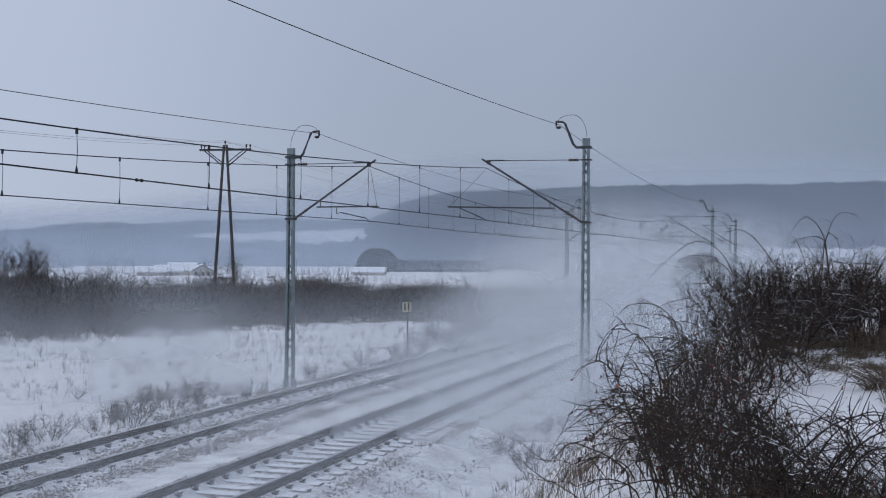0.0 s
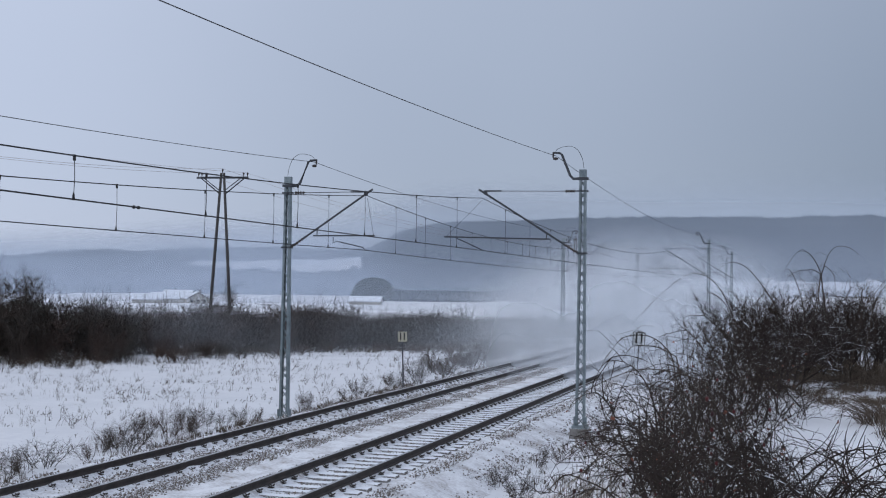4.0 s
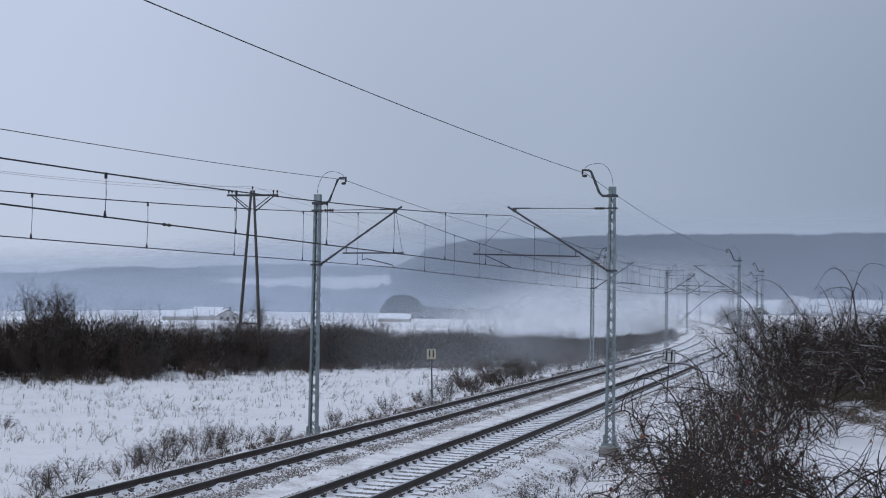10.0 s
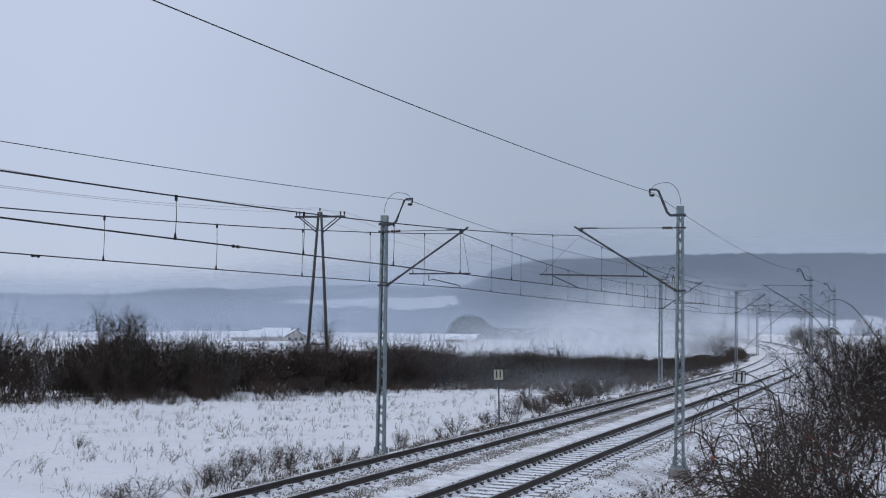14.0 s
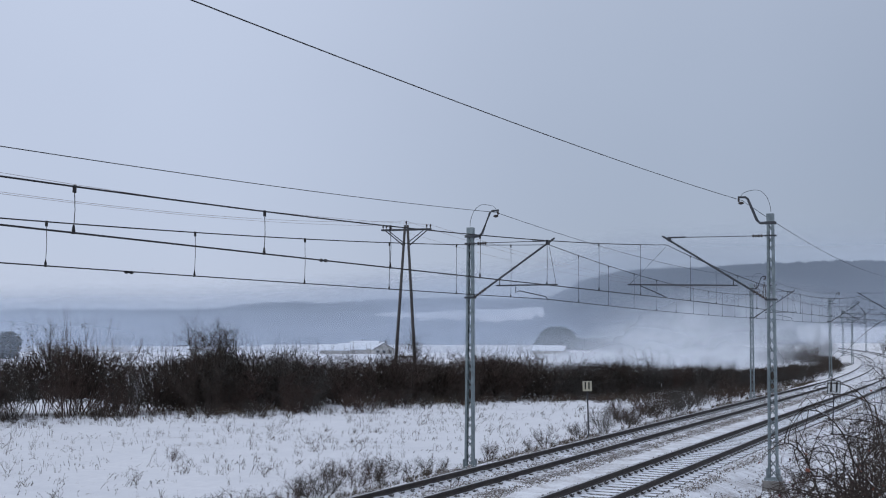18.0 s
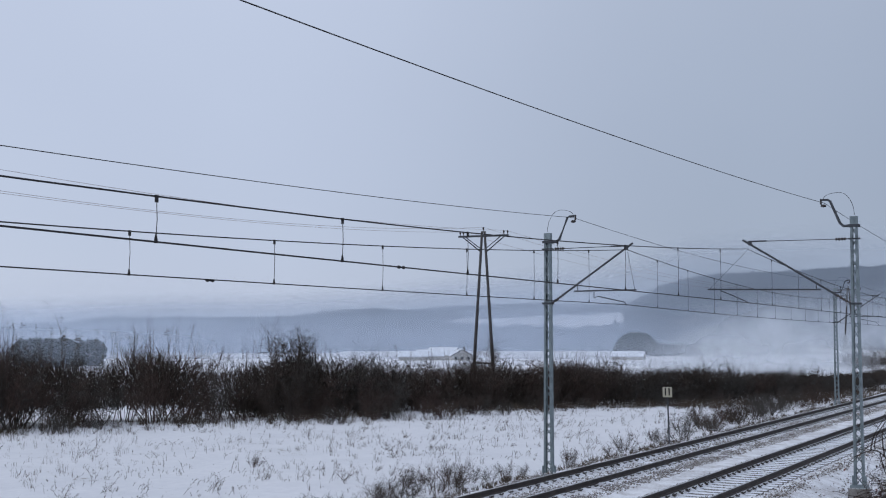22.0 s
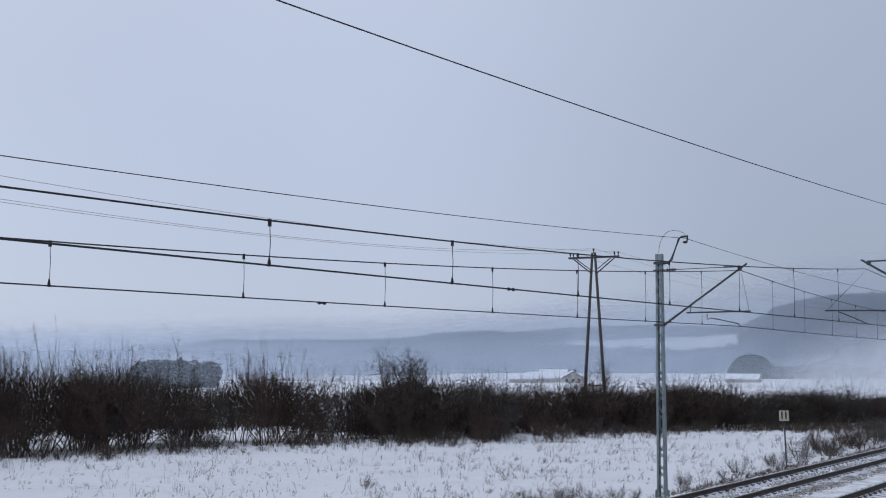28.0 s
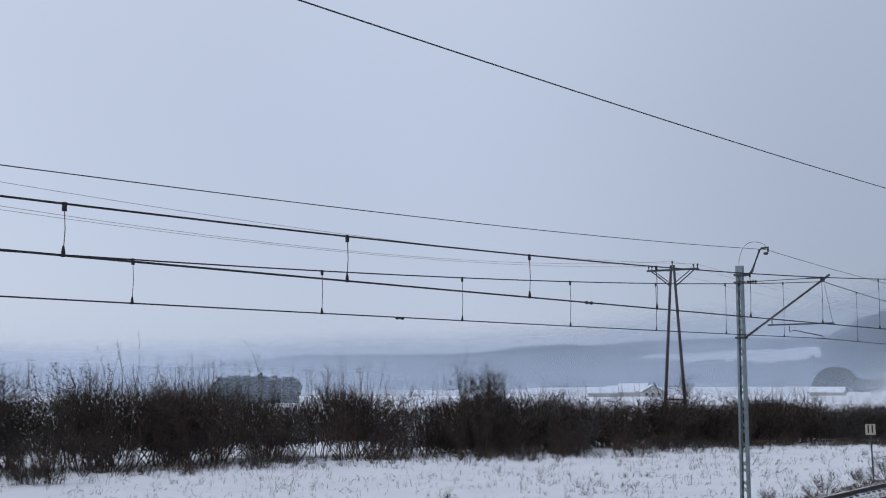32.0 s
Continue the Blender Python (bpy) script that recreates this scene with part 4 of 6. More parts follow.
def grow(g, rng, p, d, length, r, depth, droop=0.0, kids=4, n=3, spread=0.6, wander=0.25, segs=4):
    """A branch with side branches, tapered, into g."""
    q, v = p.copy(), d.normalized()
    if depth == 0:
        v2 = (v + Vector((rng.gauss(0, wander), rng.gauss(0, wander), rng.gauss(0, wander * 0.7) - droop)) * 1.3).normalized()
        g.spike(q, q + v * length * 0.5, q + v * length * 0.5 + v2 * length * 0.5, r)
        return
    pts, rad = [p.copy()], [r]
    for i in range(segs):
        v = (v + Vector((rng.gauss(0, wander), rng.gauss(0, wander), rng.gauss(0, wander * 0.7) - droop * (i + 1) / segs))).normalized()
        q = q + v * (length / segs)
        pts.append(q.copy())
        rad.append(max(r * (1 - 0.75 * (i + 1) / segs), 0.0012))
        if depth > 0:
            for _ in range(kids if i else max(1, kids // 2)):
                if rng.random() < 0.55:
                    side = Vector((rng.gauss(0, 1), rng.gauss(0, 1), rng.gauss(0.25, 0.8))).normalized()
                    grow(g, rng, q, (v * (1 - spread) + side * spread), length * rng.uniform(0.3, 0.6), rad[-1] * 0.7, depth - 1, droop, kids, n, spread, wander, max(2, segs - 1))
    g.tube(pts, rad, n, False)


def settle_size(*geos):
    """Brings a plant to a height of one metre."""
    tall = float(np.percentile(np.array([p[2] for p in geos[-1].v]), 98.8))
    for g in geos:
        g.v = [(x / tall, y / tall, z / tall) for x, y, z in g.v]
    return tall


def shrub(name, label, category, seed, height, spread, stems, depth, r, mat, twig_mat=None, droop=0.0, kids=4, group="", twig_len=1.0, lean=0.35, bare=1, whips=0):
    """A leafless shrub: thick stems and a crown of twigs, standing at its own origin."""
    rng = random.Random(seed)
    th = thing(name, label, category, group)
    gs, gt = Geo(), Geo()
    for _ in range(stems):
        a = rng.uniform(0, 6.283)
        rr = spread * 0.35 * rng.random()
        p = Vector((math.cos(a) * rr, math.sin(a) * rr, -0.15))
        d = Vector((math.cos(a) * lean + rng.gauss(0, 0.15), math.sin(a) * lean + rng.gauss(0, 0.15), 1.0)).normalized()
        L = height * rng.uniform(0.7, 1.08)
        q, v, pts, rad = p.copy(), d.copy(), [p.copy()], [r]
        k = 6
        for i in range(k):
            v = (v + Vector((rng.gauss(0, 0.16), rng.gauss(0, 0.16), -droop * (i / k) ** 2))).normalized()
            q = q + v * (L / k)
            pts.append(q.copy())
            rad.append(r * (1 - 0.8 * (i + 1) / k))
            if i >= bare:
                for _ in range(kids):
                    if rng.random() < 0.75:
                        side = Vector((rng.gauss(0, 1), rng.gauss(0, 1), rng.gauss(0.45, 0.6))).normalized()
                        grow(gt, rng, q, v * 0.35 + side * 0.65, L * rng.uniform(0.16, 0.38) * twig_len, r * 0.42, depth, droop * 0.6, 3, 3)
        (gt if gs.v else gs).tube(pts, rad, 5, False)
    for _ in range(whips):
        a = rng.uniform(0, 6.283)
        rr = spread * 0.5 * rng.random() ** 0.5
        q, v = Vector((math.cos(a) * rr, math.sin(a) * rr, height * rng.uniform(0.3, 0.7))), Vector((rng.gauss(0, 0.16), rng.gauss(0, 0.16), 1)).normalized()
        pts = [q.copy()]
        for i in range(5):
            v = (v + Vector((rng.gauss(0, 0.10), rng.gauss(0, 0.10), 0.03))).normalized()
            q = q + v * height * rng.uniform(0.07, 0.14)
            pts.append(q.copy())
            if i and rng.random() < 0.6:
                side = Vector((rng.gauss(0, 1), rng.gauss(0, 1), rng.gauss(0.6, 0.5))).normalized()
                grow(gt, rng, q, v * 0.5 + side * 0.5, height * rng.uniform(0.05, 0.13), r * 0.25, 0, 0, 0, 3)
        gt.tube(pts, [r * 0.36 * (1 - 0.13 * i) for i in range(6)], 3, False)
    settle_size(gs, gt)
    part("stem", gs, mat, th)
    part("crown", gt, twig_mat or mat, th)["kind"] = "stuff"
    return th


def scaled(x, y, z, turn, s, sz=None):
    return Matrix.LocRotScale((x, y, z), Euler((0, 0, radians(turn))), (s, s, sz or s))


HEDGE = [(-64.0, 12.0), (-58.0, 26.0), (-52.3, 39.0), (-47.5, 50.5), (-42.0, 62.5), (-36.5, 74.5), (-28.5, 88.0), (-21.5, 101.0), (-18.0, 113.0), (-17.0, 126.0), (-16.9, 145.0), (-18.6, 168.0), (-22.0, 190.0), (-31.0, 220.0)]
HEDGE_H = [5.0, 4.9, 4.75, 4.5, 3.75, 3.4, 3.15, 2.4, 1.75, 1.45, 1.35, 1.3, 1.3, 1.4]


OUTLIERS = [(-52.6, 48.6, 2.8), (-48.6, 51.2, 3.0), (-50.6, 41.8, 2.7), (-47.8, 36.2, 2.4), (-54.0, 34.0, 2.6), (-41.9, 63.7, 2.2), (-44.8, 58.0, 2.3), (-37.8, 65.4, 1.6), (-34.9, 66.2, 1.4), (-34.4, 71.2, 1.5), (-33.5, 79.9, 1.6)]


def build_hedge():
    rng = random.Random(11)
    kinds = []
    for i in range(9):
        mat = (M_TWIG, M_TWIGRED, M_TWIG, M_TWIGGREY, M_TWIGRED, M_TWIG, M_TWIG, M_TWIGRED, M_TWIGGREY)[i]
        label = {M_TWIG: "dense leafless dark brown shrub in a hedgerow on snow", M_TWIGRED: "leafless red-brown shrub in a hedgerow on snow", M_TWIGGREY: "leafless grey-brown shrub in a hedgerow on snow"}[mat]
        open_foot = i in (1, 5, 8)
        kinds.append(shrub("hedge_shrub", label, "shrub", 40 + i, 1.0, 0.5 if open_foot else 0.8, 10 if open_foot else 12, 1, 0.0088, M_BARK, mat, 0.0, 8 if open_foot else 7, "shrubs of the hedge", 0.72, 0.5 if open_foot else 0.32, 2 if open_foot else 1, 12))
    used = set()
    behind = []
    dist = 0.0

    def put(x, y, h, wide, q, back):
        m = Matrix.LocRotScale((x, y, hz(x, y)), Euler((rng.gauss(0, 0.05), rng.gauss(0, 0.05), rng.uniform(0, 6.28))), (h * wide, h * wide * rng.uniform(0.85, 1.15), h))
        if back:
            behind.append((q, m))
        elif q in used:
            copy_thing(kinds[q], m).matrix_basis = m
        else:
            kinds[q].matrix_basis = m
            used.add(q)

    for (a, ha), (b, hb) in zip(zip(HEDGE, HEDGE_H), zip(HEDGE[1:], HEDGE_H[1:])):
        a2, b2 = Vector(a), Vector(b)
        L = (b2 - a2).length
        nrm = Vector((-(b2 - a2).y, (b2 - a2).x)).normalized()
        far, near = a[1] > 140, a[1] < 62
        k = int(L / (2.2 if far else 1.3 if a[1] > 62 else 1.38))
        for i in range(k):
            t = (i + rng.random()) / k
            s = dist + L * t
            clump = math.sin(0.43 * s + 1.7 * math.sin(0.13 * s)) * 0.7 + 0.45 * math.sin(1.3 * s + 2.0 * math.sin(0.37 * s))
            for row in range(2 if far else 3 if near else 4):
                if rng.random() < (0.05 if row else 0.22 + 0.2 * clump):
                    continue
                if near and row == 1 and clump < -0.3 and rng.random() < 0.3:
                    continue
                c = a2.lerp(b2, t) + nrm * (min(row, 2.4) * 1.3 + rng.uniform(-0.6, 0.6) + (1.6 if a[1] < 62 else 0.8) + (3.6 if a[1] < 74 else 1.0) * max(0.0, -clump) + (1.3 if a[1] < 85 else 0.3) * clump - ((3.2 + 1.6 * clump) * (1.0 if a[1] < 85 else 0.15) * rng.random() ** 2 if row == 0 else 0))
                h = (ha + (hb - ha) * t) * rng.uniform(0.88, 1.07) * (1.0 + 0.08 * clump)
                if row == 0:
                    h *= rng.uniform(0.45, 0.92) if near and rng.random() < 0.6 else rng.uniform(0.2, 0.7)
                if near and rng.random() < 0.8:
                    q = rng.choice((1, 5, 8))
                elif a[1] > 85 and rng.random() < 0.6:
                    q = rng.choice((3, 8))
                else:
                    q = rng.randrange(9)
                put(c.x, c.y, h, rng.uniform(0.8, 1.15) if near else rng.uniform(1.05, 1.45), q, row > 1 or far)
                if near and row == 2 and rng.random() < 0.3:
                    put(c.x + rng.gauss(0, 0.7), c.y + rng.gauss(0, 0.7), h * rng.uniform(0.75, 1.05), 1.0, q, True)
        dist += L
    # shrubs that stand out in front of it
    for x, y, h in OUTLIERS:
        for _ in range(3):
            put(x + rng.gauss(0, 0.5) - 0.3, y + rng.gauss(0, 0.6) - 0.3, h * rng.uniform(0.6, 1.0), rng.uniform(0.9, 1.2), rng.randrange(9), False)
    # the back of the hedge, where no shrub stands apart
    fills = []
    for low in (0.16, 0.16, 0.0, 0.0):
        g = Geo()
        for k in range(640):
            a, rr = rng.uniform(0, 6.283), 0.5 * rng.random() ** 0.6
            z = rng.uniform(low, 0.76) * (1 - 0.5 * rr * rr)
            b = Vector((math.cos(a) * rr, math.sin(a) * rr, z))
            d = Vector((b.x * 0.8 + rng.gauss(0, 0.35), b.y * 0.8 + rng.gauss(0, 0.35), rng.uniform(0.25, 1.1))).normalized()
            e = (d + Vector((rng.gauss(0, 0.3), rng.gauss(0, 0.3), rng.gauss(0.1, 0.3)))).normalized()
            L = rng.uniform(0.07, 0.15)
            g.spike(b, b + d * L, b + d * L + e * L, rng.uniform(0.0032, 0.0068) * (1.15 - 0.5 * z))
        fills.append((np.array(g.v), g.f))
    vs, fs, n = [], [], 0
    for i, (q, m) in enumerate(behind):
        co, faces = fills[i % 2 + (2 if m[1][3] > 62 else 0)]
        mm = np.array(m)
        vs.append(co @ mm[:3, :3].T + mm[:3, 3])
        fs += [tuple(n + w for w in p) for p in faces]
        n += len(co)
    me = bpy.data.meshes.new("hedge_thicket")
    me.from_pydata(np.vstack(vs).tolist(), [], fs)
    me.materials.append(M_TWIG)
    tagged(new("hedge_thicket", me), "tangled bare brown twigs behind the hedge shrubs", "thicket", kind="stuff")


def build_small_shrubs():
    rng = random.Random(21)
    # low scrub along the left edge of the line
    kinds = [shrub("scrub", "low bare scrub with grey-brown twigs poking out of snow", "shrub", 70 + i, 1.0, 0.8, 11, 1, 0.013, M_TWIG, (M_TWIG, M_TWIGRED, M_TWIGGREY)[i], 0.1, 5, "scrub along the line", 1.1, 0.5) for i in range(3)]
    used = set()

    def put(x, y, h):
        q = rng.randrange(3)
        m = Matrix.LocRotScale((x, y, hz(x, y)), Euler((0, 0, rng.uniform(0, 6.28))), (h * 0.95, h * 0.95, h * 0.9))
        if q in used:
            copy_thing(kinds[q], m).matrix_basis = m
        else:
            kinds[q].matrix_basis = m
            used.add(q)

    for x, y, h in SCRUB:
        put(x, y, h)
    # seedlings in front of the hedge
    for (ax, ay), (bx, by) in zip(HEDGE[1:7], HEDGE[2:8]):
        for _ in range(16):
            t = rng.random()
            x, y = ax + (bx - ax) * t + 0.8 + 4.2 * rng.random() ** 2, ay + (by - ay) * t
            put(x, y, rng.uniform(0.45, 1.15))
    # taller bare bushes that stand over the hedge
    big = [(-45.1, 66.0, 5.35, 0.45), (-45.0, 66.6, 4.9, 0.4), (-40.0, 83.4, 4.6, 0.6), (-40.8, 82.0, 4.0, 0.6), (-63.5, 41.5, 5.0, 0.7), (-57.0, 40.5, 4.9, 0.6), (-61.0, 47.0, 4.5, 0.6), (-66.0, 33.0, 5.0, 0.7), (-55.5, 45.5, 4.7, 0.6), (-52.0, 50.0, 4.2, 0.6)]
    for i, (x, y, h, w) in enumerate(big):
        t = shrub("tall_shrub", "tall bare bush with fine twigs rising over the hedge", "shrub", 90 + i, 1.0, 0.6 * w, 10, 2, 0.011, M_BARK, M_TWIG, 0.0, 6, "tall bushes of the hedge", 0.95, 0.4 * w)
        t.matrix_basis = scaled(x, y, hz(x, y), 40 * i, h * (0.5 + 0.5 * w), h)
    # long stalks with dry seed heads
    for x, y, h in STALKS:
        th = thing("weed_stalk", "tall dry weed stalk with brown seed heads", "weed", "dry stalks of the hedge", at=pose(x, y, hz(x, y), 0, 0, rng.uniform(0, 360)))
        bend = rng.uniform(0.05, 0.35)
        pts = [(bend * (t ** 2) * h * 0.5, 0.02 * math.sin(5 * t), h * t) for t in np.linspace(0, 1, 8)]
        part("stalk", Geo().tube(pts, [0.013 * (1 - 0.6 * i / 7) for i in range(8)], 4), M_TWIG, th)
        g = Geo()
        for i in range(rng.randint(12, 22)):
            t = rng.uniform(0.6, 1.0)
            c = Vector((bend * t * t * h * 0.5 + rng.gauss(0, 0.10), rng.gauss(0, 0.10), h * t + rng.uniform(-0.05, 0.1)))
            g.ball(c, rng.uniform(0.02, 0.042), (1.8, 0.7, 0.8), 3, 5)
        part("seed_head", g, M_GRASS if rng.random() < 0.4 else M_TWIG, th)["kind"] = "stuff"


def build_tall_stalk():
    x, y = polar(44.1, 66)
    th = thing("tall_stalk", "single tall thin stalk arching over the hedge", "weed", at=pose(x, y, hz(x, y)))
    top = EYE[2] + 66 * math.tan(radians(1.72)) - hz(x, y)
    pts = [(-1.55 * t ** 4, -0.1 * t, top * (1 - (1 - t) ** 1.35)) for t in np.linspace(0, 1, 18)]
    part("stalk", Geo().tube(pts, [0.027 * (1 - 0.75 * i / 17) for i in range(18)], 4, False), M_TWIG, th)


def build_grass():
    """Weeds and grass stems standing out of the snow."""
    rng = np.random.default_rng(8)
    quads = []

    def tufts(n, xs, ys, hs, blades, keep, wide=0.009, lean=0.35):
        for _ in range(n):
            y = rng.uniform(*ys)
            x = xs(y) if callable(xs) else rng.uniform(*xs)
            if not keep(x, y):
                continue
            z = hz(x, y)
            h = rng.uniform(*hs)
            for b in range(rng.integers(max(1, blades // 2), blades + 1)):
                a = rng.uniform(0, 6.28)
                l = abs(rng.normal(0, lean))
                o = rng.normal(0, 0.05 * h / 0.3, 2)
                hh = h * rng.uniform(0.5, 1.1)
                w = wide * rng.uniform(0.6, 1.3)
                c, s = math.cos(a), math.sin(a)
                mid = (x + o[0] + c * l * hh * 0.35, y + o[1] + s * l * hh * 0.35, z + hh * 0.62)
                tip = (x + o[0] + c * l * hh, y + o[1] + s * l * hh, z + hh * rng.uniform(0.8, 1.0))
                quads.append(((x + o[0] - w, y + o[1], z - 0.03), (x + o[0] + w, y + o[1], z - 0.03), (mid[0] + w * 0.8, mid[1], mid[2]), (mid[0] - w * 0.8, mid[1], mid[2])))
                quads.append(((mid[0] - w * 0.8, mid[1], mid[2]), (mid[0] + w * 0.8, mid[1], mid[2]), (tip[0] + w * 0.3, tip[1], tip[2]), (tip[0] - w * 0.3, tip[1], tip[2])))

    def hedge_x(y):
        return np.interp(y, [p[1] for p in HEDGE], [p[0] for p in HEDGE])

    clump = lambda x, y: wob(x, y, 0.35) + 0.6 * wob(x, y, 1.3) > -0.1 + rng.normal(0, 0.4)
    tufts(1500, (-60, -17.0), (22, 112), (0.03, 0.14), 4, lambda x, y: x > hedge_x(y) - 1 and clump(x, y), 0.0045, 0.7)
    tufts(3400, (-58, -17.2), (22, 112), (0.14, 0.42), 7, lambda x, y: x > hedge_x(y) - 1 and clump(x, y), 0.0042, 0.45)
    tufts(3200, lambda y: hedge_x(y) + rng.uniform(-1.5, 1.0) + 6.0 * rng.random() ** 3, (18, 118), (0.15, 0.65), 9, lambda x, y: wob(x, y, 0.5) > -0.6, 0.006, 0.7)
    tufts(5200, (-17.3, -15.2), (16, 125), (0.06, 0.3), 11, lambda x, y: clump(x * 2, y), 0.007, 0.8)
    tufts(600, (-7.0, -4.6), (22, 70), (0.08, 0.28), 7, lambda x, y: clump(x * 2, y), 0.006, 0.8)
    me = bpy.data.meshes.new("dead_grass")
    v = [p for q in quads for p in q]
    me.from_pydata(v, [], [(4 * i, 4 * i + 1, 4 * i + 2, 4 * i + 3) for i in range(len(quads))])
    me.materials.append(M_GRASS)
    tagged(new("dead_grass", me), "sparse dead grass and weed stems in snow", "grass", kind="stuff")
    quads.clear()
    # long dead grass on the bank, close to the camera
    tufts(260, (0.0, 2.2), (6.5, 11.0), (0.05, 0.2), 14, lambda x, y: wob(x, y, 1.9) + 0.5 * wob(x, y, 4.1) > 0.6, 0.0014, 1.1)
    tufts(70, (-0.5, 2.6), (11.2, 13.0), (0.04, 0.12), 14, lambda x, y: wob(x, y, 2.1) > -0.3, 0.0018, 1.3)
    tufts(330, (-0.6, 2.6), (12.6, 16), (0.06, 0.2), 14, lambda x, y: True, 0.0022, 1.2)
    tufts(240, (-0.4, 1.2), (5.0, 6.4), (0.08, 0.24), 18, lambda x, y: wob(x, y, 2.3) > -0.4, 0.0014, 1.1)
    tufts(160, (-2.2, -0.6), (5.5, 12), (0.10, 0.35), 10, lambda x, y: True, 0.0016, 0.7)
    tufts(300, (-0.35, 0.5), (5.0, 6.0), (0.22, 0.45), 9, lambda x, y: True, 0.0011, 0.9)
    me = bpy.data.meshes.new("bank_grass")
    v = [p for q in quads for p in q]
    me.from_pydata(v, [], [(4 * i, 4 * i + 1, 4 * i + 2, 4 * i + 3) for i in range(len(quads))])
    me.materials.append(M_TUSSOCK)
    tagged(new("bank_grass", me), "matted dead brown grass on the snowy bank", "grass", kind="stuff")


def build_weeds():
    """Dry branching weeds with seed heads, standing singly and in patches in the snowy field."""
    rng = random.Random(77)
    g = Geo()
    ys, xs = [p[1] for p in HEDGE], [p[0] for p in HEDGE]
    spots = []
    for _ in range(640):
        y = 22 + 88 * rng.random() ** 1.25
        edge = float(np.interp(y, ys, xs)) + 0.3
        x = edge + (-17.4 - edge) * rng.random()
        tall = rng.uniform(0.14, 0.34) if rng.random() < 0.8 else rng.uniform(0.35, 0.62)
        wide = rng.choice((0.12, 0.2, 0.5))
        spots += [(x + rng.gauss(0, wide), y + rng.gauss(0, wide * 1.3), tall * rng.uniform(0.5, 1.15)) for _ in range(rng.choice((1, 2, 3, 6, 10)))]
    for x, y, h in spots:
        if x > -16.8:
            continue
        z = hz(x, y) - 0.02
        v = Vector((rng.gauss(0.2, 0.45), rng.gauss(0, 0.4), 1)).normalized()
        q, pts = Vector((x, y, z)), [Vector((x, y, z))]
        thick = rng.uniform(0.004, 0.008)
        for i in range(4):
            v = (v + Vector((rng.gauss(0.05, 0.16), rng.gauss(0, 0.16), -0.05 * i))).normalized()
            q = q + v * h / 4
            pts.append(q.copy())
            for _ in range(rng.choice((0, 1, 1, 2))):
                d = (v * 0.6 + Vector((rng.gauss(0, 0.6), rng.gauss(0, 0.6), rng.gauss(0.1, 0.4)))).normalized()
                L = h * rng.uniform(0.12, 0.42)
                e = q + d * L
                g.spike(q, q + d * L * 0.5, e, thick * 0.7)
                if rng.random() < 0.5:
                    c = rng.uniform(0.008, 0.019)
                    k = len(g.v)
                    g.v += [(e.x + a * c, e.y + b * c, e.z + w * c * 1.5) for a, b, w in OCT_V]
                    g.f += [tuple(k + i for i in f) for f in OCT_F]
        g.tube(pts, [thick, thick, thick * 0.8, thick * 0.6, thick * 0.4], 3, False)
    ob = new("dry_weeds", g.mesh("dry_weeds", M_WEED))
    tagged(ob, "dry brown weeds with seed heads sticking out of the snow", "weeds", kind="stuff")


def wander_path(rng, p, v, length, k, curl, droop):
    """A bending twig: its curvature itself drifts, so that it sweeps in arcs."""
    q, bend = p.copy(), Vector((rng.gauss(0, curl), rng.gauss(0, curl), rng.gauss(0, curl * 0.6)))
    pts, ways = [q.copy()], []
    for i in range(k):
        bend = bend * 0.8 + Vector((rng.gauss(0, curl), rng.gauss(0, curl), rng.gauss(0, curl * 0.7))) * 0.6
        v = (v + bend + Vector((0, 0, -droop * (i + 1) / k))).normalized()
        q = q + v * (length / k)
        if q.z < 0.02:
            v.z = abs(v.z) + 0.2
            q.z = 0.02
        pts.append(q.copy())
        ways.append(v.copy())
    return pts, ways


def snow_lump(g, rng, a, b, r):
    """A little ridge of snow lying along the top of a twig."""
    up = Vector((0, 0, r * 0.9))
    t0 = rng.uniform(0, 0.25)
    p, q = a.lerp(b, t0) + up, a.lerp(b, t0 + rng.uniform(0.5, 0.75)) + up
    w = r * 0.75 + 0.0006
    g.tube([p, p.lerp(q, 0.35), p.lerp(q, 0.7), q], [w * 0.35, w, w * 0.85, w * 0.3], 4, False)


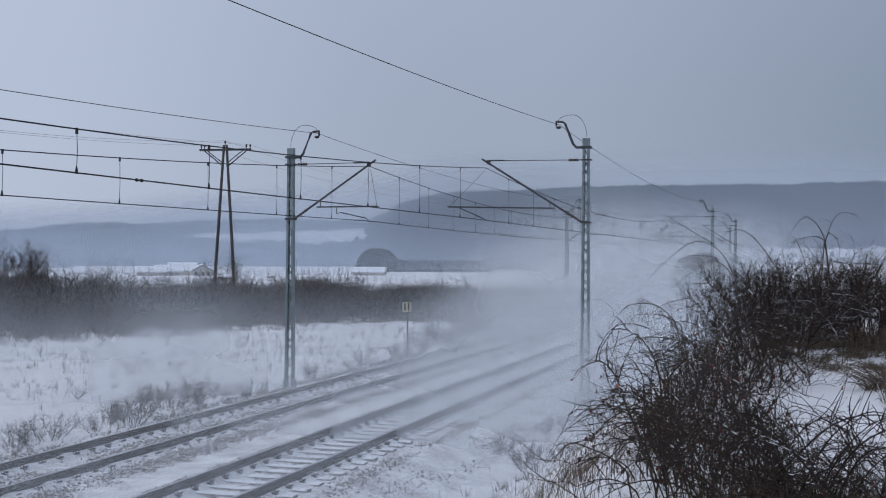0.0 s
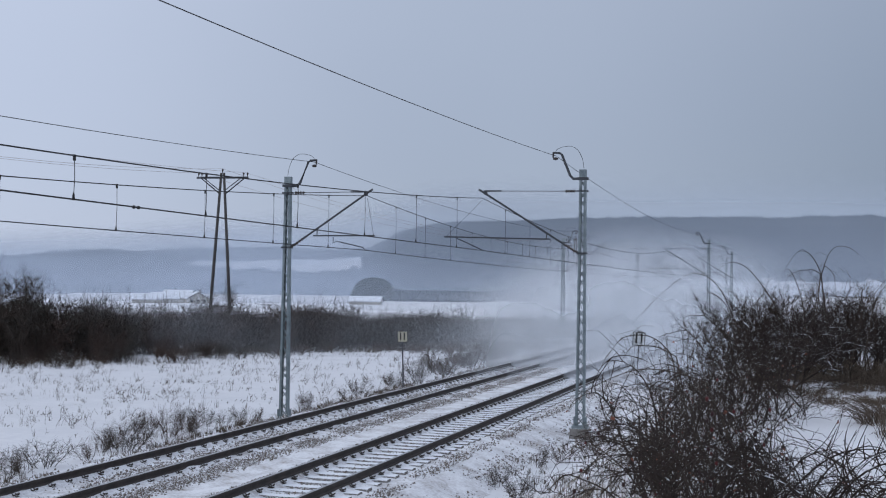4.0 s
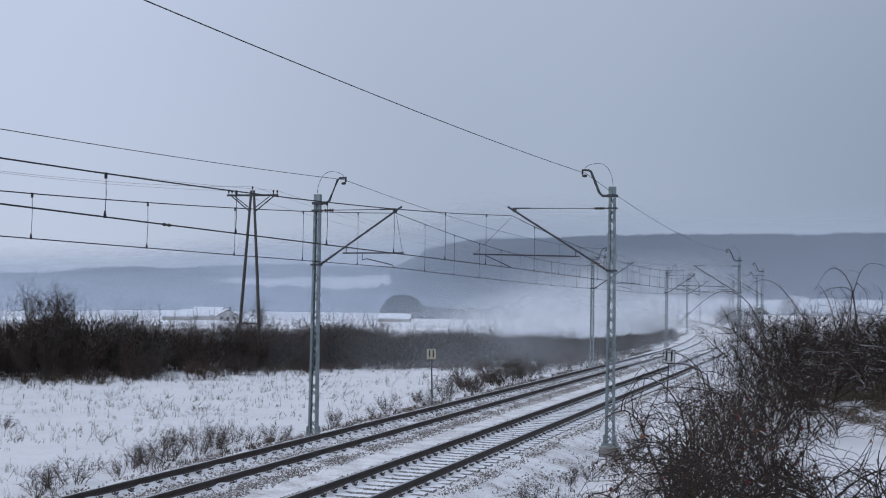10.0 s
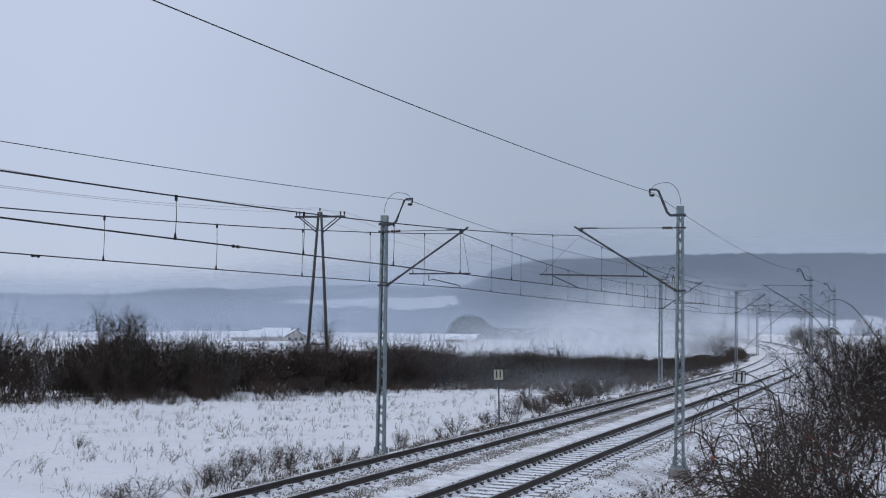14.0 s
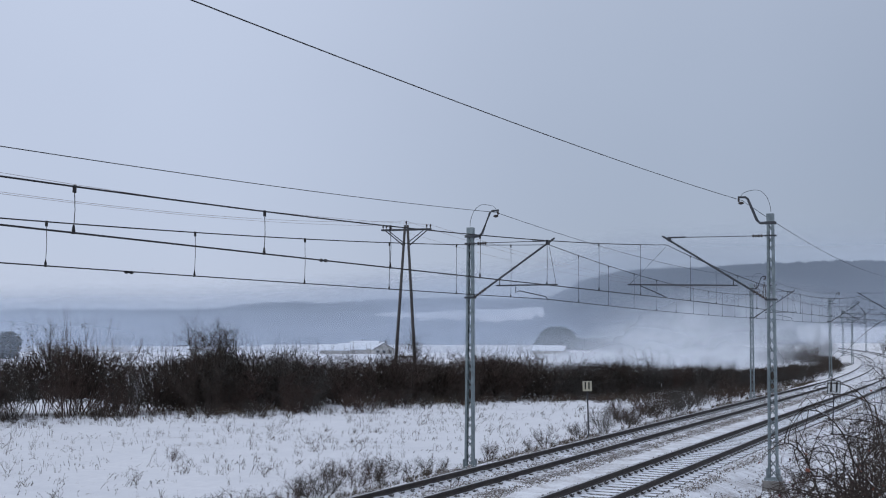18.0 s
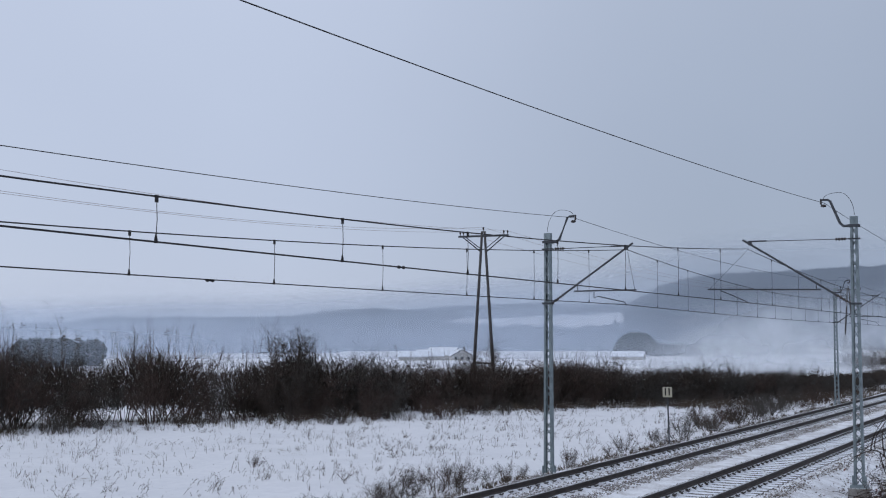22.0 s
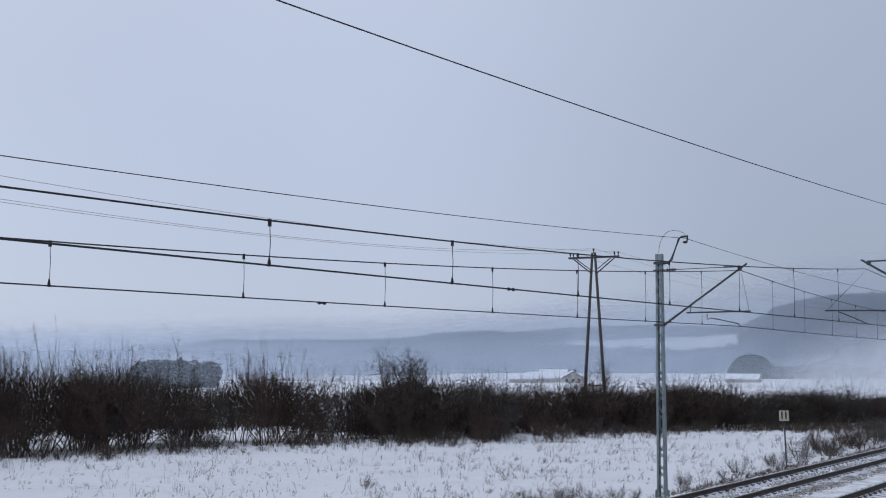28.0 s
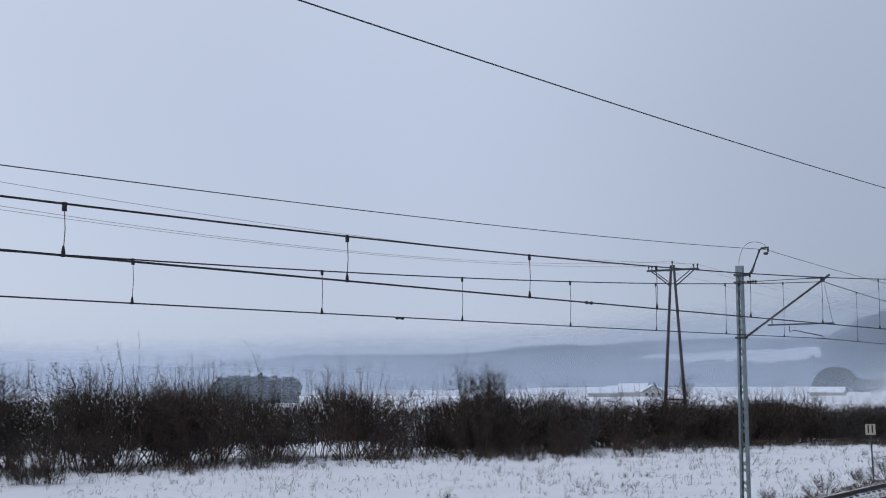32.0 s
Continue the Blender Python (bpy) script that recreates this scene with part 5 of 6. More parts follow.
def rose_bush(seed, canes, label, spread=0.5, hip=0.05, snow=0.12):
    """A wild rose: a tangle of bending canes, side twigs, thorny spurs, hips and clinging snow."""
    rng = random.Random(seed)
    th = thing("wild_rose_bush", label, "rose bush", "rose bushes on the bank")
    gc, gt, gw, gl = Geo(), Geo(), Geo(), Geo()
    hips = []
    for _ in range(canes):
        a = rng.uniform(0, 6.283)
        p = Vector((rng.gauss(0, spread * 0.5), rng.gauss(0, spread * 0.5), -0.08))
        out = rng.uniform(0.1, 0.9)
        v = Vector((math.cos(a) * out, math.sin(a) * out, 1.0)).normalized()
        r = rng.uniform(0.0075, 0.0135)
        pts, ways = wander_path(rng, p, v, rng.uniform(0.9, 1.9), 14, 0.085, 0.22)
        (gt if gc.v else gc).tube(pts, [r * (1 - 0.72 * i / 14) for i in range(15)], 4, False)
        for i in range(2, 15):
            for _ in range(2):
                if rng.random() > 0.46:
                    continue
                side = Vector((rng.gauss(0, 1), rng.gauss(0, 1), rng.gauss(0.15, 0.8))).normalized()
                rs = r * rng.uniform(0.36, 0.58)
                tp, tw = wander_path(rng, pts[i], (ways[i - 1] * 0.5 + side * 0.8).normalized(), rng.uniform(0.15, 0.62), 6, 0.16, 0.12)
                gt.tube(tp, [rs * (1 - 0.65 * j / 6) for j in range(7)], 3, False)
                for j in range(1, 7):
                    if rng.random() < 0.42:
                        d = (tw[j - 1] * 0.5 + Vector((rng.gauss(0, 0.7), rng.gauss(0, 0.7), rng.gauss(0.1, 0.6)))).normalized()
                        L = rng.uniform(0.03, 0.17)
                        gt.spike(tp[j], tp[j] + d * L * 0.5, tp[j] + (d + Vector((0, 0, rng.gauss(-0.1, 0.25)))) * L, rs * 0.55)
                        if rng.random() < hip * 0.25:
                            hips.append(tp[j] + d * L)
                    if abs(tw[j - 1].z) < 0.6 and rng.random() < snow * 0.35:
                        snow_lump(gw, rng, tp[j - 1], tp[j], rs)
            if i < 14 and abs(ways[i].z) < 0.65 and rng.random() < snow * 2:
                snow_lump(gw, rng, pts[i], pts[i + 1], r * (1 - 0.72 * i / 14))
    for _ in range(8):
        p = Vector(gt.v[rng.randrange(len(gt.v))])
        a, b = Vector((rng.gauss(0, 1), rng.gauss(0, 1), rng.gauss(0, 0.6))).normalized() * 0.022, Vector((rng.gauss(0, 1), rng.gauss(0, 1), rng.gauss(-0.6, 0.6))).normalized() * 0.04
        n = len(gl.v)
        gl.v += [tuple(p), tuple(p + a + b * 0.5), tuple(p + b), tuple(p - a * 0.8 + b * 0.5)]
        gl.f.append((n, n + 1, n + 2, n + 3))
    tall = settle_size(gl, gc, gw, gt)
    part("foliage", gl, M_LEAF, th, "few withered rust-red leaves")["kind"] = "stuff"
    part("cane", gc, M_TWIGDARK, th)
    part("crown", gt, M_TWIGDARK, th)["kind"] = "stuff"
    part("snow", gw, M_SNOWCAP, th, "snow clinging to the twigs")["kind"] = "stuff"
    for h in hips:
        part("rose_hip", Geo().ball(h / tall, rng.uniform(0.008, 0.0115), (1, 1, 1.25), 5, 7), M_HIP if rng.random() < 0.3 else M_HIPDARK, th, smooth=True)
    return th


def upright_rose(x, y, h, seed):
    """A thin upright rose stem with forking side shoots that end in hips."""
    rng = random.Random(seed)
    th = thing("rose_stem", "slender upright rose stem with dark red hips", "rose stem", "upright rose stems on the bank", at=pose(x, y, hz(x, y) - 0.02))
    pts, ways = wander_path(rng, Vector((0, 0, 0)), Vector((rng.gauss(0, 0.1), 0, 1)), h, 10, 0.03, 0.0)
    part("stem", Geo().tube(pts, [0.0055 * (1 - 0.07 * i) for i in range(11)], 5, False), M_TWIGDARK, th)
    g = Geo()
    for i in range(3, 11):
        for side in (-1, 1):
            if rng.random() > 0.72:
                continue
            d = Vector((side * rng.uniform(0.5, 1.0), rng.gauss(0, 0.4), rng.uniform(0.4, 1.0))).normalized()
            tp, tw = wander_path(rng, pts[i], d, h * rng.uniform(0.12, 0.34), 5, 0.07, 0.05)
            g.tube(tp, [0.003 * (1 - 0.13 * j) for j in range(6)], 3, False)
            for j in range(2, 6):
                d2 = (tw[j - 1] + Vector((rng.gauss(0, 0.7), rng.gauss(0, 0.7), rng.gauss(0.2, 0.4)))).normalized()
                L = rng.uniform(0.02, 0.07)
                g.spike(tp[j], tp[j] + d2 * L * 0.5, tp[j] + d2 * L, 0.0018)
                if rng.random() < 0.22:
                    part("rose_hip", Geo().ball(tp[j] + d2 * L, rng.uniform(0.0075, 0.011), (1, 1, 1.2), 5, 7), M_HIP if rng.random() < 0.3 else M_HIPDARK, th, smooth=True)
    part("side_shoot", g, M_TWIGDARK, th)["kind"] = "stuff"


def build_tussock(x, y, h, seed):
    rng = random.Random(seed)
    th = thing("grass_tussock", "brown tussock of long dead grass in snow", "grass tussock", "tussocks on the bank", at=pose(x, y, hz(x, y) - 0.02))
    g = Geo()
    lie = rng.uniform(0, 6.283)
    for _ in range(150):
        a, l = rng.uniform(0, 6.283), abs(rng.gauss(0, 0.7)) + 0.15
        r0 = rng.random() ** 0.7 * 0.13
        hh = h * rng.uniform(0.3, 1.0)
        p0 = Vector((math.cos(a) * r0, math.sin(a) * r0, 0))
        d = Vector((math.cos(a) + 0.7 * math.cos(lie), math.sin(a) + 0.7 * math.sin(lie), 0)) * l * hh
        g.tube([p0, p0 + d * 0.3 + Vector((0, 0, hh * 0.6)), p0 + d * 0.8 + Vector((0, 0, hh * 0.85)), p0 + d * 1.3 + Vector((0, 0, hh * rng.uniform(0.25, 0.85)))], [0.0022, 0.002, 0.0016, 0.0007], 3, False)
    part("tuft", g, M_TUSSOCK, th)["kind"] = "stuff"


def build_bank_bushes():
    rng = random.Random(31)
    for i, (x, y, h) in enumerate(TUSSOCKS):
        build_tussock(x, y, h * (0.9 if y > 11.5 else 1.0), 300 + i)
    for i in range(14):
        x, y = -0.2 + 0.13 * i + rng.uniform(-0.05, 0.05), rng.uniform(13.0, 13.8)
        build_tussock(x, y, rng.uniform(0.2, 0.34), 340 + i)
    thin = [rose_bush(160 + i, 7, "sparse wild rose with dark stems and red hips", 0.5, 0.10, 0.08) for i in range(2)]
    used = set()
    for i, (az, d, el) in enumerate(SPARSE_BUSHES):
        x, y = polar(az, d)
        m = scaled(x, y, hz(x, y), rng.uniform(0, 360), EYE[2] + d * math.tan(radians(el)) - hz(x, y))
        if i % 2 in used:
            copy_thing(thin[i % 2], m).matrix_basis = m
        else:
            thin[i % 2].matrix_basis = m
            used.add(i % 2)
    kinds = [rose_bush(100 + i, 9, "tangled wild rose bush with snow-dusted brown canes and red hips", 0.7, 0.04, 0.055) for i in range(3)]
    used = set()
    for az, d, el in FRONT_BUSHES:
        q = rng.randrange(3)
        x, y = polar(az, d)
        h = EYE[2] + d * math.tan(radians(el)) - hz(x, y)
        m = scaled(x, y, hz(x, y), rng.uniform(0, 360), h * 0.9, h * 1.05)
        if q in used:
            copy_thing(kinds[q], m).matrix_basis = m
        else:
            kinds[q].matrix_basis = m
            used.add(q)
    dense = [shrub("bank_shrub", "dense dark leafless shrub on the snowy bank", "shrub", 130 + i, 1.0, 1.0, 13, 2, 0.0125, M_BARK, (M_TWIGDARK, M_TWIG_SNOW, M_TWIGDARK)[i], 0.05, 5, "shrubs on the bank", 0.85, 0.42, 2) for i in range(3)]
    used = set()
    for x, y, h in BACK_BUSHES:
        q = rng.randrange(3)
        m = scaled(x, y, hz(x, y), rng.uniform(0, 360), h * (1.0 if x < 0.15 else 1.1), h * rng.uniform(0.95, 1.05) * (1.0 if x < 0.15 else 1.12))
        if q in used:
            copy_thing(dense[q], m).matrix_basis = m
        else:
            dense[q].matrix_basis = m
            used.add(q)
    # finer bushes where the mass thins out down the bank
    side = [shrub("bank_shrub", "leafless shrub with fine upright twigs on the snowy bank", "shrub", 150 + i, 1.0, 0.9, 6, 1, 0.009, M_BARK, (M_TWIGDARK, M_TWIG)[i], 0.0, 4, "shrubs on the bank", 0.7, 0.45, 1, 16) for i in range(2)]
    for i, (az, d, el) in enumerate(SIDE_BUSHES):
        x, y = polar(az, d)
        h = EYE[2] + d * math.tan(radians(el)) - hz(x, y)
        m = scaled(x, y, hz(x, y), 73 * i, min(h, 0.6), h)
        if i > 1:
            copy_thing(side[i % 2], m).matrix_basis = m
        else:
            side[i].matrix_basis = m
    for i, (x, y, h) in enumerate(((-0.23, 6.0, 0.66), (-0.06, 6.2, 0.55), (-0.62, 6.1, 0.5), (-0.36, 6.6, 0.6))):
        upright_rose(x, y, h, 500 + i)
    # long canes that arch out over the snow
    wild = []
    for _ in range(18):
        y = rng.uniform(6.0, 10.8)
        x = -0.50 + 0.045 * (y - 6) * -1 + rng.uniform(-0.20, 0.32)
        to = -1 if rng.random() < 0.7 else 1
        reach = rng.uniform(0.25, 0.5)
        lift = rng.uniform(0.16, 0.42)
        wild.append(((x, y, hz(x, y) + rng.uniform(0.05, 0.3)), (to * reach * 0.5, lift), (to * reach, lift * rng.uniform(0.1, 0.85))))
    for foot, (hx, hh), (tx, th_) in HIGH_CANES + LOW_CANES + wild:
        thick = 0.0048 if foot[1] > 11 else 0.0045
        th = thing("arching_cane", "long bare rose cane arching over the bank", "rose cane", "arching canes", at=pose(*foot))
        p0, p2 = Vector((0, 0, 0)), Vector((tx, rng.uniform(-0.15, 0.15), th_))
        p1 = 2 * Vector((hx, rng.uniform(-0.1, 0.1), hh)) - (p0 + p2) / 2
        pts = []
        for i in range(21):
            t = i / 20
            w = Vector((math.sin(9 * t + foot[0] * 7), math.cos(7 * t), math.sin(11 * t + foot[2] * 9))) * 0.012 * t
            pts.append(p0 * (1 - t) ** 2 + p1 * 2 * t * (1 - t) + p2 * t * t + w)
        down = [Vector((-0.25 * tx - 0.02, 0.05, -0.5)), Vector((-0.1 * tx, 0.02, -0.22))]
        part("cane", Geo().tube(down + pts, [thick * 1.2, thick * 1.1] + [thick * (1 - 0.72 * i / 20) for i in range(21)], 5, False), M_TWIG, th)
        g = Geo()
        tips = []
        for i in range(3, 20):
            for _ in range(2):
                if rng.random() < (0.12 if foot[1] > 11 else 0.42):
                    side = Vector((rng.gauss(0, 1), rng.gauss(0, 0.6), rng.gauss(-0.1, 0.7))).normalized()
                    L = rng.uniform(0.03, 0.14) if rng.random() < 0.75 or foot[1] > 11 else rng.uniform(0.15, 0.34)
                    e = pts[i] + side * L + Vector((0, 0, -0.25 * L))
                    g.tube([pts[i], pts[i] + side * L * 0.5 + Vector((0, 0, 0.04 * L)), e], [thick * 0.45, thick * 0.34, thick * 0.16], 3, False)
                    tips.append(e)
        if g.v:
            part("side_twig", g, M_TWIG, th)["kind"] = "stuff"
        if foot[1] < 7.5 and foot not in [w[0] for w in wild]:
            for e in tips[::4]:
                part("rose_hip", Geo().ball(e, rng.uniform(0.007, 0.0105), (1, 1, 1.25), 5, 7), M_HIP if rng.random() < 0.3 else M_HIPDARK, th, smooth=True)

# ---------------------------------------------------------------- far land


def build_house(az, d, w, l, h, turn, label, chimney=True):
    x, y = polar(az, d)
    z = hz(x, y)
    th = thing("house", label, "house", "houses of the village", at=pose(x, y, z, 0, 0, turn))
    e = h * 0.45
    g = Geo()
    g.v += [(-w / 2, -l / 2, -1), (w / 2, -l / 2, -1), (w / 2, l / 2, -1), (-w / 2, l / 2, -1), (-w / 2, -l / 2, e), (w / 2, -l / 2, e), (w / 2, l / 2, e), (-w / 2, l / 2, e), (0, -l / 2, h), (0, l / 2, h)]
    g.f += [(0, 1, 5, 8, 4), (2, 3, 7, 9, 6), (1, 2, 6, 5), (3, 0, 4, 7)]
    part("wall", g, M_WALL, th)
    for s in (-1, 1):
        o = 0.5
        g = Geo()
        a, b = (s * (w / 2 + o), e - o * (h - e) / (w / 2)), (0, h)
        for k in (0.06, 0.36):
            g.v += [(a[0], -l / 2 - o, a[1] + k), (b[0], -l / 2 - o, b[1] + k), (b[0], l / 2 + o, b[1] + k), (a[0], l / 2 + o, a[1] + k)]
        g.f += [(0, 1, 2, 3), (4, 5, 6, 7), (0, 1, 5, 4), (2, 3, 7, 6), (0, 3, 7, 4)]
        part("roof", g, M_ROOF, th, "snow-covered roof slope")
        part("gable_board", Geo().tube([(a[0], -l / 2 - o - 0.05, a[1]), (0, -l / 2 - o - 0.05, h)], 0.16, 4), M_TILE, th)
    for k in range(3):
        q = -w * 0.3 + k * w * 0.3
        part("window", Geo().box((q - 0.5, -l / 2 - 0.04, e * 0.3), (q + 0.5, -l / 2 + 0.02, e * 0.8)), M_GLASS, th)
        part("window", Geo().box((w / 2 - 0.02, -l * 0.3 + k * l * 0.3 - 0.5, e * 0.3), (w / 2 + 0.04, -l * 0.3 + k * l * 0.3 + 0.5, e * 0.8)), M_GLASS, th)
    if chimney:
        part("chimney", Geo().box((w * 0.12, l * 0.1, h - 1.2), (w * 0.12 + 0.7, l * 0.1 + 0.7, h + 0.9)), M_TILE, th)


def build_far_tree(az, d, w, h, mat, label, n, seed, name="evergreen_tree", density=0.2, floor=0.05):
    x, y = polar(az, d)
    rng = np.random.default_rng(seed)
    th = thing(name, label, "tree", "far trees", at=pose(x, y, hz(x, y) - 0.3))
    part("trunk", Geo().tube([(0, 0, 0), (0.1, 0, h * 0.4), (0, 0.1, h * 0.75)], [w * 0.03, w * 0.022, w * 0.01], 6), M_BARK, th)
    u = rng.normal(0, 1, (n, 3))
    u /= np.linalg.norm(u, axis=1)[:, None]
    u *= (0.55 + 0.5 * rng.random((n, 1)) ** 0.7) * (1 + 0.12 * wob(u[:, :1] * 6, u[:, 1:2] * 6 + u[:, 2:] * 5, 1.0))
    p = u * np.array([w / 2, w / 2, h * 0.55]) + np.array([0, 0, h * 0.45])
    p = p[p[:, 2] > h * floor]
    sc = rng.uniform(0.6, 1.4, (len(p), 3)) * w * density * 0.35
    k = len(OCT_V)
    v = np.asarray(OCT_V)[None] * sc[:, None, :] + p[:, None]
    f = (np.asarray(OCT_F)[None] + (np.arange(len(p)) * k)[:, None, None]).reshape(-1, 3)
    me = bpy.data.meshes.new("crown")
    me.from_pydata(v.reshape(-1, 3).tolist(), [], f.tolist())
    me.materials.append(mat)
    part("crown", me, None, th)


def build_dome_tree():
    x, y = polar(18.95, 600)
    rng = np.random.default_rng(4)
    h, w, n = 13.6, 22.0, 9000
    th = thing("evergreen_tree", "broad rounded evergreen tree in a snowy field", "tree", "far trees", at=pose(x, y, -6.6))
    part("trunk", Geo().tube([(0, 0, -1.5), (0.2, 0, 3.0), (0, 0.1, 8.0)], [0.7, 0.5, 0.2], 7), M_BARK, th)
    u, a, k = rng.random(n), rng.uniform(0, 6.2832, n), 0.78 + 0.24 * rng.random(n)
    z = h * np.sin(u * 1.5) * k
    r = w / 2 * np.cos(u * 1.5) ** 0.8 * k * (1 + 0.05 * np.sin(a * 5) + 0.04 * np.sin(a * 9 + 6 * u))
    p = np.stack([np.cos(a) * r, np.sin(a) * r, z], -1)
    v = np.asarray(OCT_V)[None] * rng.uniform(0.3, 0.75, (n, 1, 3)) + p[:, None]
    f = (np.asarray(OCT_F)[None] + (np.arange(n) * len(OCT_V))[:, None, None]).reshape(-1, 3)
    me = bpy.data.meshes.new("crown")
    me.from_pydata(v.reshape(-1, 3).tolist(), [], f.tolist())
    me.materials.append(M_DOME)
    part("crown", me, None, th)


def build_bend_shrubs():
    """Leafless bushes on both sides of the line where it bends away."""
    rng = random.Random(61)
    kinds = [shrub("bend_shrub", ("leafless grey-brown bush beside the bend of the line", "leafless red-brown bush beside the bend of the line")[i % 2], "shrub", 130 + i, 1.0, 1.0, 10, 1, 0.011, M_BARK, (M_TWIGGREY, M_TWIGRED, M_TWIGGREY)[i], 0.0, 5, "bushes at the bend", 0.9, 0.45, 1, 6) for i in range(3)]
    used = set()
    spots = [(rng.uniform(176, 232), rng.uniform(-17, -6.5), rng.uniform(1.6, 2.9)) for _ in range(22)]
    spots += [(rng.uniform(205, 262), rng.uniform(6.0, 11.0), rng.uniform(1.6, 3.0)) for _ in range(22)]
    spots += [(rng.uniform(150, 205), rng.uniform(6.0, 9.0), rng.uniform(1.0, 1.8)) for _ in range(8)]
    spots += [(236, -5.6, 3.1), (237.5, -6.6, 2.8), (234, -6.2, 2.6)]
    for s, off, h in spots:
        c = line_point(s, off)
        q = rng.randrange(3)
        m = scaled(c.x, c.y, hz(c.x, c.y), rng.uniform(0, 360), h * rng.uniform(1.0, 1.35), h)
        if q in used:
            copy_thing(kinds[q], m).matrix_basis = m
        else:
            kinds[q].matrix_basis = m
            used.add(q)


def build_bare_tree(az, d, h, seed, label="bare grey tree in a snowy field"):
    x, y = polar(az, d)
    rng = random.Random(seed)
    th = thing("bare_tree", label, "tree", "far trees", at=pose(x, y, hz(x, y)))
    part("trunk", Geo().tube([(0, 0, -0.3), (0.05, 0, h * 0.3), (0, 0.1, h * 0.6), (0.1, 0, h * 0.9)], [h * 0.03, h * 0.022, h * 0.014, h * 0.004], 6), M_BARK, th)
    g = Geo()
    for i in range(22):
        z = h * rng.uniform(0.22, 0.9)
        side = Vector((rng.gauss(0, 1), rng.gauss(0, 1), rng.uniform(0.5, 1.4))).normalized()
        grow(g, rng, Vector((0.03, 0.03, z)), side, h * rng.uniform(0.2, 0.42), h * 0.012, 2, 0.0, 3, 3, 0.5, 0.2, 3)
    part("crown", g, M_GREYTREE, th)


def build_woods():
    rng = np.random.default_rng(17)
    n = 52000
    az = rng.uniform(-22, 58, n)
    r = np.sqrt(rng.uniform(845.0 ** 2, 1745.0 ** 2, n))
    edge = rng.random(n)
    r = np.where(edge < 0.10, rng.uniform(1685, 1715, n), np.where(edge < 0.20, rng.uniform(1130, 1170, n), r))
    x, y = -np.sin(np.radians(az)) * r, np.cos(np.radians(az)) * r
    z = height(x, y)
    el = np.degrees(np.arctan2(z - EYE[2], r))
    wave = 0.10 * np.sin(az * 1.7) + 0.06 * np.sin(az * 4.3 + 1)
    keep = np.ones(n, bool)
    # open fields between the woods
    keep &= ~((az > 19.3 + 0.5 * wave) & (az < 29.0) & (r > 1185) & (el < 1.22 - 0.042 * (az - 19.4) + 0.3 * wave))
    keep &= ~((az < 8.8) & (el < 0.42 + 0.3 * wave))
    keep &= ~((az > 10.5) & (az < 11.5) & (np.abs(el - 0.9) < 0.12))
    keep &= ~((az > 20) & (az < 58) & (np.abs(el - (-0.12 + 0.15 * wave)) < 0.06))
    keep &= ~((az > 42.5 + 1.2 * rng.random(n)) & (rng.random(n) < 0.97))
    tall = rng.uniform(4.5, 8.0, n) * (1 + 0.25 * wob(x, y, 0.02)) * np.where(np.clip(az, 18, 30) == az, np.where(r < 1200, rng.choice([0.45, 0.6, 0.75, 1.1], n), 0.8), 1.0)
    tall = tall * np.where(r > 1650, np.where(az < 18, 0.55 + 0.45 * rng.random(n) ** 3 + 0.15 * wob(x, y, 0.05), 0.45 + 0.4 * rng.random(n) ** 2), 1.0)
    wide = tall * rng.uniform(0.75, 1.2, n)
    p = np.stack([x, y, z + 0.35 * tall], -1)[keep]
    sc = np.stack([wide, wide * 1.1, tall], -1)[keep]
    # thin woodland in the valley beyond the bend of the line
    m = 2300
    a2, r2 = rng.uniform(5.5, 18.2, m), rng.uniform(590, 850, m)
    x2, y2 = -np.sin(np.radians(a2)) * r2, np.cos(np.radians(a2)) * r2
    p = np.vstack([p, np.stack([x2, y2, height(x2, y2) + 1.0], -1)])
    sc = np.vstack([sc, rng.uniform(0.6, 1.3, (m, 3)) * np.array([3.4, 3.4, 3.4]) * np.clip((a2 - 5) / 5, 0.15, 1)[:, None]])
    k = len(p)
    scatter_mesh("woods", OCT_V, OCT_F, p, sc, rng.uniform(0, 6.28, k), M_WOODS, "bare winter woods on distant hills", "woods")


